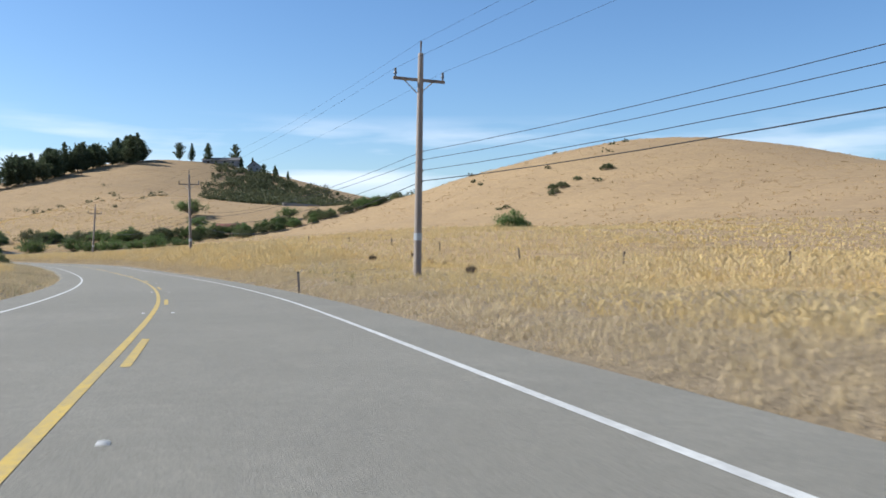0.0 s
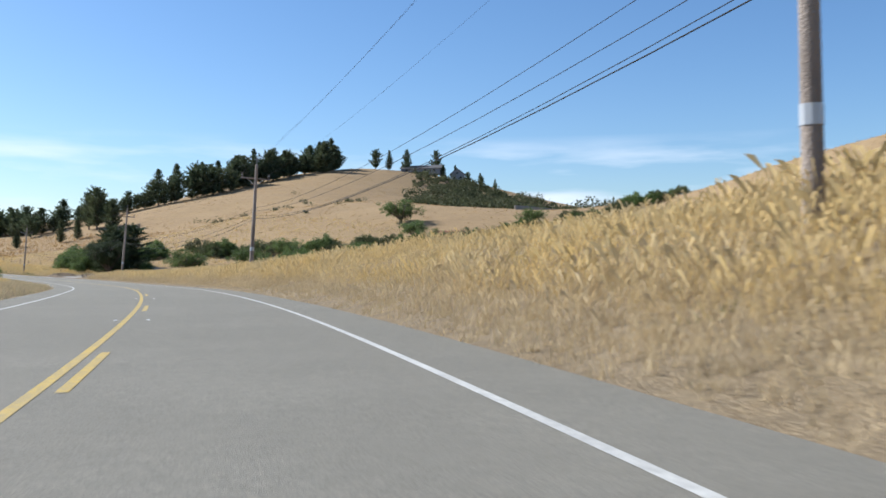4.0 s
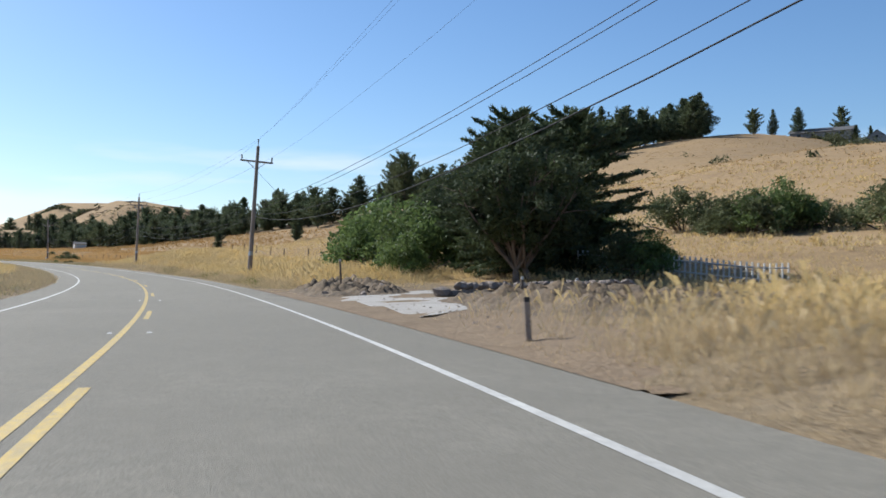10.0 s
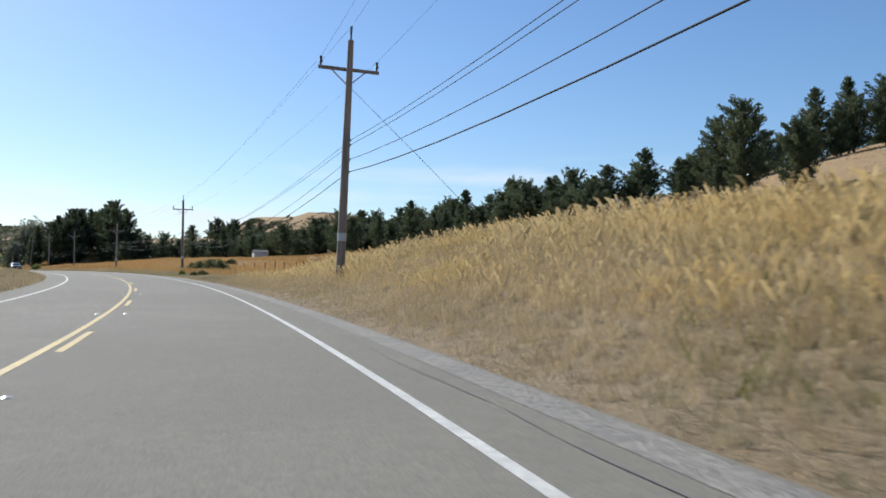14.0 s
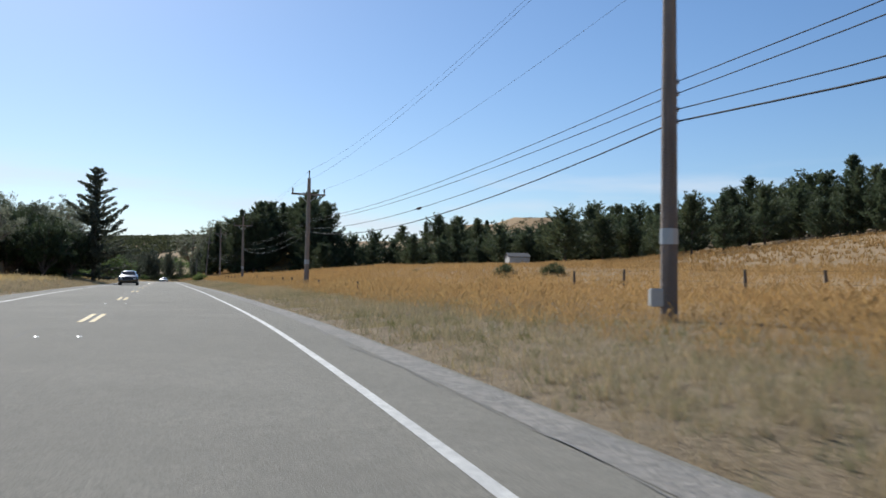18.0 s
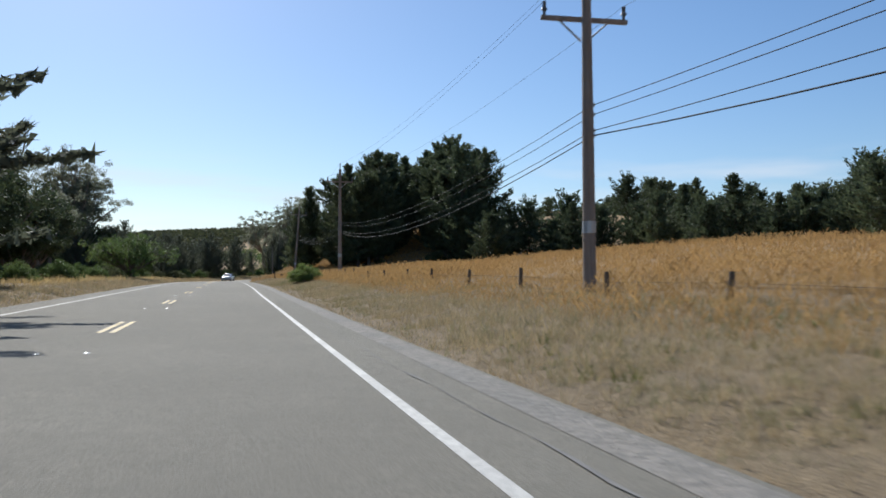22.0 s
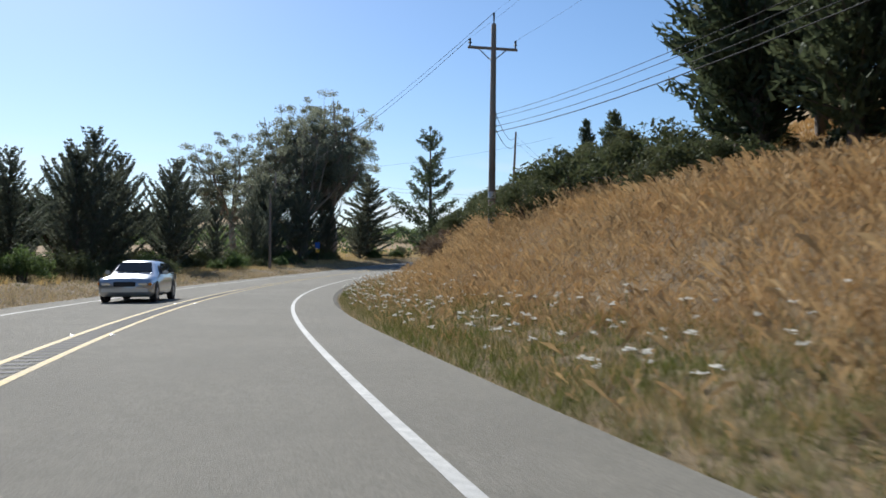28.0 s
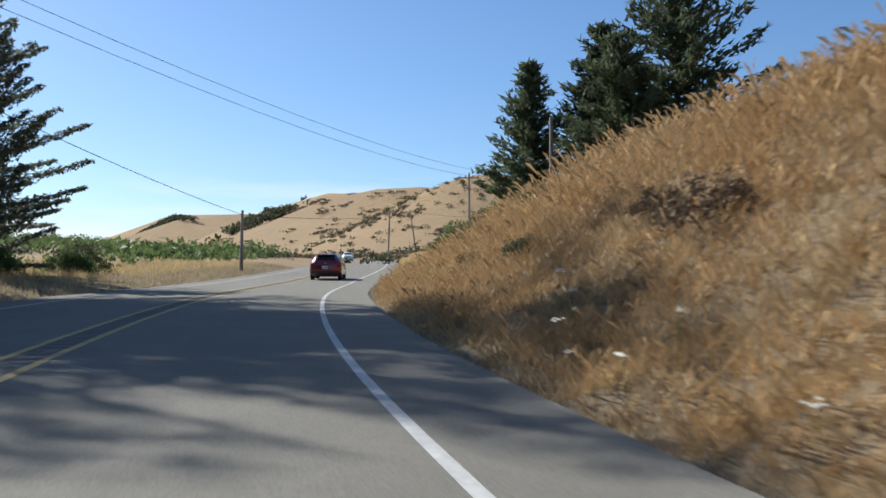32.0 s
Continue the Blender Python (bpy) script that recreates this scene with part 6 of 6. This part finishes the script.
pb = [((tet * g5.uniform(0.012, 0.05)) @ np.array(Matrix.Rotation(g5.random() * 6, 3, "Z")) + (a[0], a[1], z + 0.03), np.array([(0, 1, 3), (1, 2, 3), (2, 0, 3)])) for a, z in zip(pv, pz)]
tagged(new("loose_stones", mesh_np("loose_stones", *join(pb), M_STONE)), "loose stones scattered over the dirt", "stones", kind="stuff")

# ---- flowers on the verge before the last bend ----
def umbels(seed, n, s0, s1, r0, r1):
    g = np.random.default_rng(seed)
    s, r = g.uniform(s0, s1, n), r0 + (r1 - r0) * g.random(n) ** 1.4
    d = r + LANE + SHOULDER
    x, y, z = on_road(s, d)
    z = sheet_z(x, y)
    heads, stems = [], []
    for a, b, c in zip(x, y, z):
        h, w = g.uniform(0.3, 0.75), g.uniform(0.03, 0.07)
        tip = np.array((a + g.normal() * 0.08, b + g.normal() * 0.08, c + h))
        stems.append(tube([(a, b, c), tip], [0.006, 0.004], 3))
        for q in range(7):
            o = g.normal(size=3) * (w * 0.5, w * 0.5, 0.012)
            ang = np.arange(5) * 2 * np.pi / 5 + g.random()
            rr = w * 0.42
            ring = tip + o + np.stack([np.cos(ang) * rr, np.sin(ang) * rr, -0.3 * rr + 0 * ang], -1)
            heads.append((np.vstack([ring, tip + o + (0, 0, 0.01)]), np.array([(i, (i + 1) % 5, 5) for i in range(5)])))
    return join(heads), join(stems)


fh, fs_ = umbels(81, 560, 655, 738, 0.5, 3.6)
fh2, fs2 = umbels(82, 24, 735, 752, 0.5, 2.0)
tagged(new("white_flowers", mesh_np("white_flowers", *join([fh, fh2]), M_PETAL)), "flat-topped white wildflowers along the verge", "flowers", kind="stuff")
tagged(new("flower_stems", mesh_np("flower_stems", *join([fs_, fs2]), M_GREEN)), "thin green stems of the white wildflowers", "flowers", kind="stuff")

# ---- roadside markers and signs ----
def marker(s, d, high, label):
    thing = new("marker_post")
    part("post", box_bm(0.09, 0.02, high + 0.3, (0, 0, high / 2 - 0.15), 0.004), M_POLE, thing)
    part("reflector", box_bm(0.094, 0.026, 0.07, (0, 0, high - 0.03), 0.002), M_TRIM, thing, "black top band")
    tagged(thing, label, "marker post", "marker posts")
    thing.matrix_world = pose(*place_on(s, d), 0, -3, heading(s))


for s, d, high in ((36.6, 5.5, 0.85), (240.9, 5.7, 0.66)):
    marker(s, d, high, "thin weathered marker post with a black top")
blue = new("road_sign")
part("post", box_bm(0.06, 0.06, 3.0, (0, 0, 1.2), 0.005), M_POST, blue)
part("panel", box_bm(0.6, 0.02, 0.75, (0, -0.045, 2.3), 0.005), M_BLUE, blue, "plain blue panel")
part("plaque", box_bm(0.45, 0.02, 0.3, (0, -0.045, 1.6), 0.005), M_AMBER, blue, "small yellow plaque")
tagged(blue, "blue road sign with a yellow plaque on a wooden post", "road sign")
blue.matrix_world = pose(*place_on(757, -9.6), 0, 0, heading(757))

# ---- poles beyond the bend, and the wires that cross the road ----
def plain_pole(x, y, height, lean, arm, turn, label):
    thing = new("utility_pole")
    child("pole", mesh_np("pole", *tube([(0, 0, -0.6), (0, 0, height * 0.5), (0, 0, height)], [0.15, 0.13, 0.10], 9), M_POLE, smooth=True), thing)
    part("pole_cap", cyl_bm(0.10, 0.08, 0.05, (0, 0, height + 0.02), 9), M_POLE, thing)
    if arm:
        part("crossarm", box_bm(2.2, 0.1, 0.12, (0, 0.12, height - 0.5), 0.012), M_POLE, thing)
        for sx in (-1.0, -0.4, 0.4, 1.0):
            part("insulator", cyl_bm(0.03, 0.05, 0.22, (sx, 0.12, height - 0.33), 8), M_INSUL, thing)
    x, y, z = put_on(x, y)
    thing.matrix_world = pose(x, y, z, 0, lean, turn)
    bpy.context.view_layer.update()
    tagged(thing, label, "utility pole", "poles beyond the bend")
    return Vector(thing.matrix_world @ Vector((0, 0, height - 0.3)))


q1 = plain_pole(-564, 563.6, 8.0, 0, True, 30, "dark wooden pole with a crossarm on the slope")
q2 = plain_pole(-566, 527.6, 4.6, 1, False, 0, "bare grey wooden pole across the road")
q3 = plain_pole(-606, 628, 9.0, -9, False, 0, "leaning bare wooden pole beside the road")
q4 = plain_pole(-598, 640, 7.5, 0, False, 0, "bare wooden pole on the slope")
q5 = plain_pole(-515, 487, 9.0, 4, False, 0, "bare dark wooden pole in the brush above the bank")
q6 = plain_pole(-548, 478, 11.5, 0, False, 0, "pale grey pole among the roadside trees")
plain_pole(-541, 527, 6.5, 0, False, 0, "bare grey pole among the pines on the bank")
plain_pole(-529.2, 466.3, 7.6, 0, False, 0, "bare grey pole beside the roadside trees")
plain_pole(-590, 590, 8, 2, False, 0, "bare wooden pole beside the road")
last = ends[-1]


def span(a, b, sag, r, label="thin dark overhead wire that crosses the road"):
    tagged(new("overhead_wire", mesh_np("overhead_wire", *wire(tuple(a), tuple(b), sag, r), M_WIRE, smooth=True)), label, "wire", "wires beyond the bend")


for k, off in ((0, 0.0), (2, 0.5)):
    span(last[k], q6 + Vector((0, 0, off)), 1.2, 0.014)
    span(q6 + Vector((0, 0, off)), q1 + Vector((0.6 * k, 0, off)), 1.4, 0.014)
for off in (0.0, -0.7):
    span(Vector(last[3]) + Vector((0, 0, off)), q5 + Vector((0, 0, off)), 0.8, 0.016)
    span(q5 + Vector((0, 0, off)), q1 + Vector((0, 0, off - 0.4)), 1.0, 0.016)
span(q2, q3, 0.8, 0.02)
span(q6 - Vector((0, 0, 1.0)), q2, 0.6, 0.02)
span(q3, q4, 0.3, 0.016)
span((-553.8, 494.7, 16.0), (-534.1, 514.9, 20.1), 0.6, 0.012)

# paler worn edge of the asphalt
tagged(child("shoulder_edge", mesh_np("shoulder_edge", *strip(258, 604, np.interp(np.arange(258, 605, 2), (258, 290), (LANE + SHOULDER - 0.08, LANE + 0.85)), LANE + SHOULDER - 0.07, np.interp(np.arange(258, 605, 2), (258, 290), (-0.0295, -0.0235)), -0.0295, 2.0), M_GRAVEL), road, "paler gritty outer edge of the shoulder"), kind="structure")


# ---- small fittings along the pole line ----
def stay_wire(k, dx, dy, drop):
    """A guy wire from a pole's upper part down to the ground beside it."""
    ob, h = pole_obs[k]
    a = ob.matrix_world @ Vector((0.12, 0, h - drop))
    x, y, z = put_on(ob.matrix_world.translation.x + dx, ob.matrix_world.translation.y + dy)
    tagged(new("guy_wire", mesh_np("guy_wire", *tube([tuple(a), ((a.x + x) / 2, (a.y + y) / 2, (a.z + z) / 2), (x, y, z - 0.1)], [0.008, 0.008, 0.008], 4), M_WIRE)), "thin steel guy wire that stays a utility pole", "guy wire", "guy wires")


for k, dx, dy, drop in ((4, 4.5, 5.5, 1.8), (5, 4.0, 5.0, 1.8), (3, 4.0, 4.0, 1.8)):
    stay_wire(k, dx, dy, drop)
for k in (6,):
    ob, h = pole_obs[k]
    box = part("meter_box", box_bm(0.26, 0.16, 0.34, (-0.26, 0, 0.45), 0.02), M_PICKET, ob, "pale service box")
    part("conduit", cyl_bm(0.03, 0.03, h - 5.5, (0.16, 0.06, 0.5 + (h - 5.5) / 2), 8), M_STEEL, box)
for k, u, lane in ((7, 0.4, 5), (8, 0.55, 6), (1, 0.5, 6), (10, 0.5, 5)):
    a, b = Vector(ends[k - 1][lane]), Vector(ends[k][lane])
    sag = SAGS[k][lane - 3]
    at = a.lerp(b, u) - Vector((0, 0, 4 * sag * u * (1 - u)))
    way = (b - a).normalized()
    tagged(new("cable_splice", mesh_np("cable_splice", *tube([tuple(at - way * 0.3), tuple(at - way * 0.22), tuple(at + way * 0.22), tuple(at + way * 0.3)], [0.022, 0.05, 0.05, 0.022], 8), M_WIRE, smooth=True)), "black splice closure hung on the telephone cable", "cable splice", "cable splices")
for s, d, h, lean in ((262.6, 7.0, 1.15, 3), (253.0, 10.4, 0.8, -4), (254.2, 12.8, 0.7, 5)):
    stake = new("stake")
    part("post", box_bm(0.07, 0.05, h + 0.3, (0, 0, h / 2 - 0.15), 0.006), M_POST, stake)
    part("tip", box_bm(0.075, 0.055, 0.10, (0, 0, h - 0.06), 0.006), M_PICKET, stake, "faded pale paint")
    tagged(stake, "weathered wooden stake beside the driveway", "stake", "stakes by the driveway")
    x, y, z = place_on(s, d)
    stake.matrix_world = pose(x, y, z + (0.25 if s > 260 else 0), lean, -lean, heading(s))
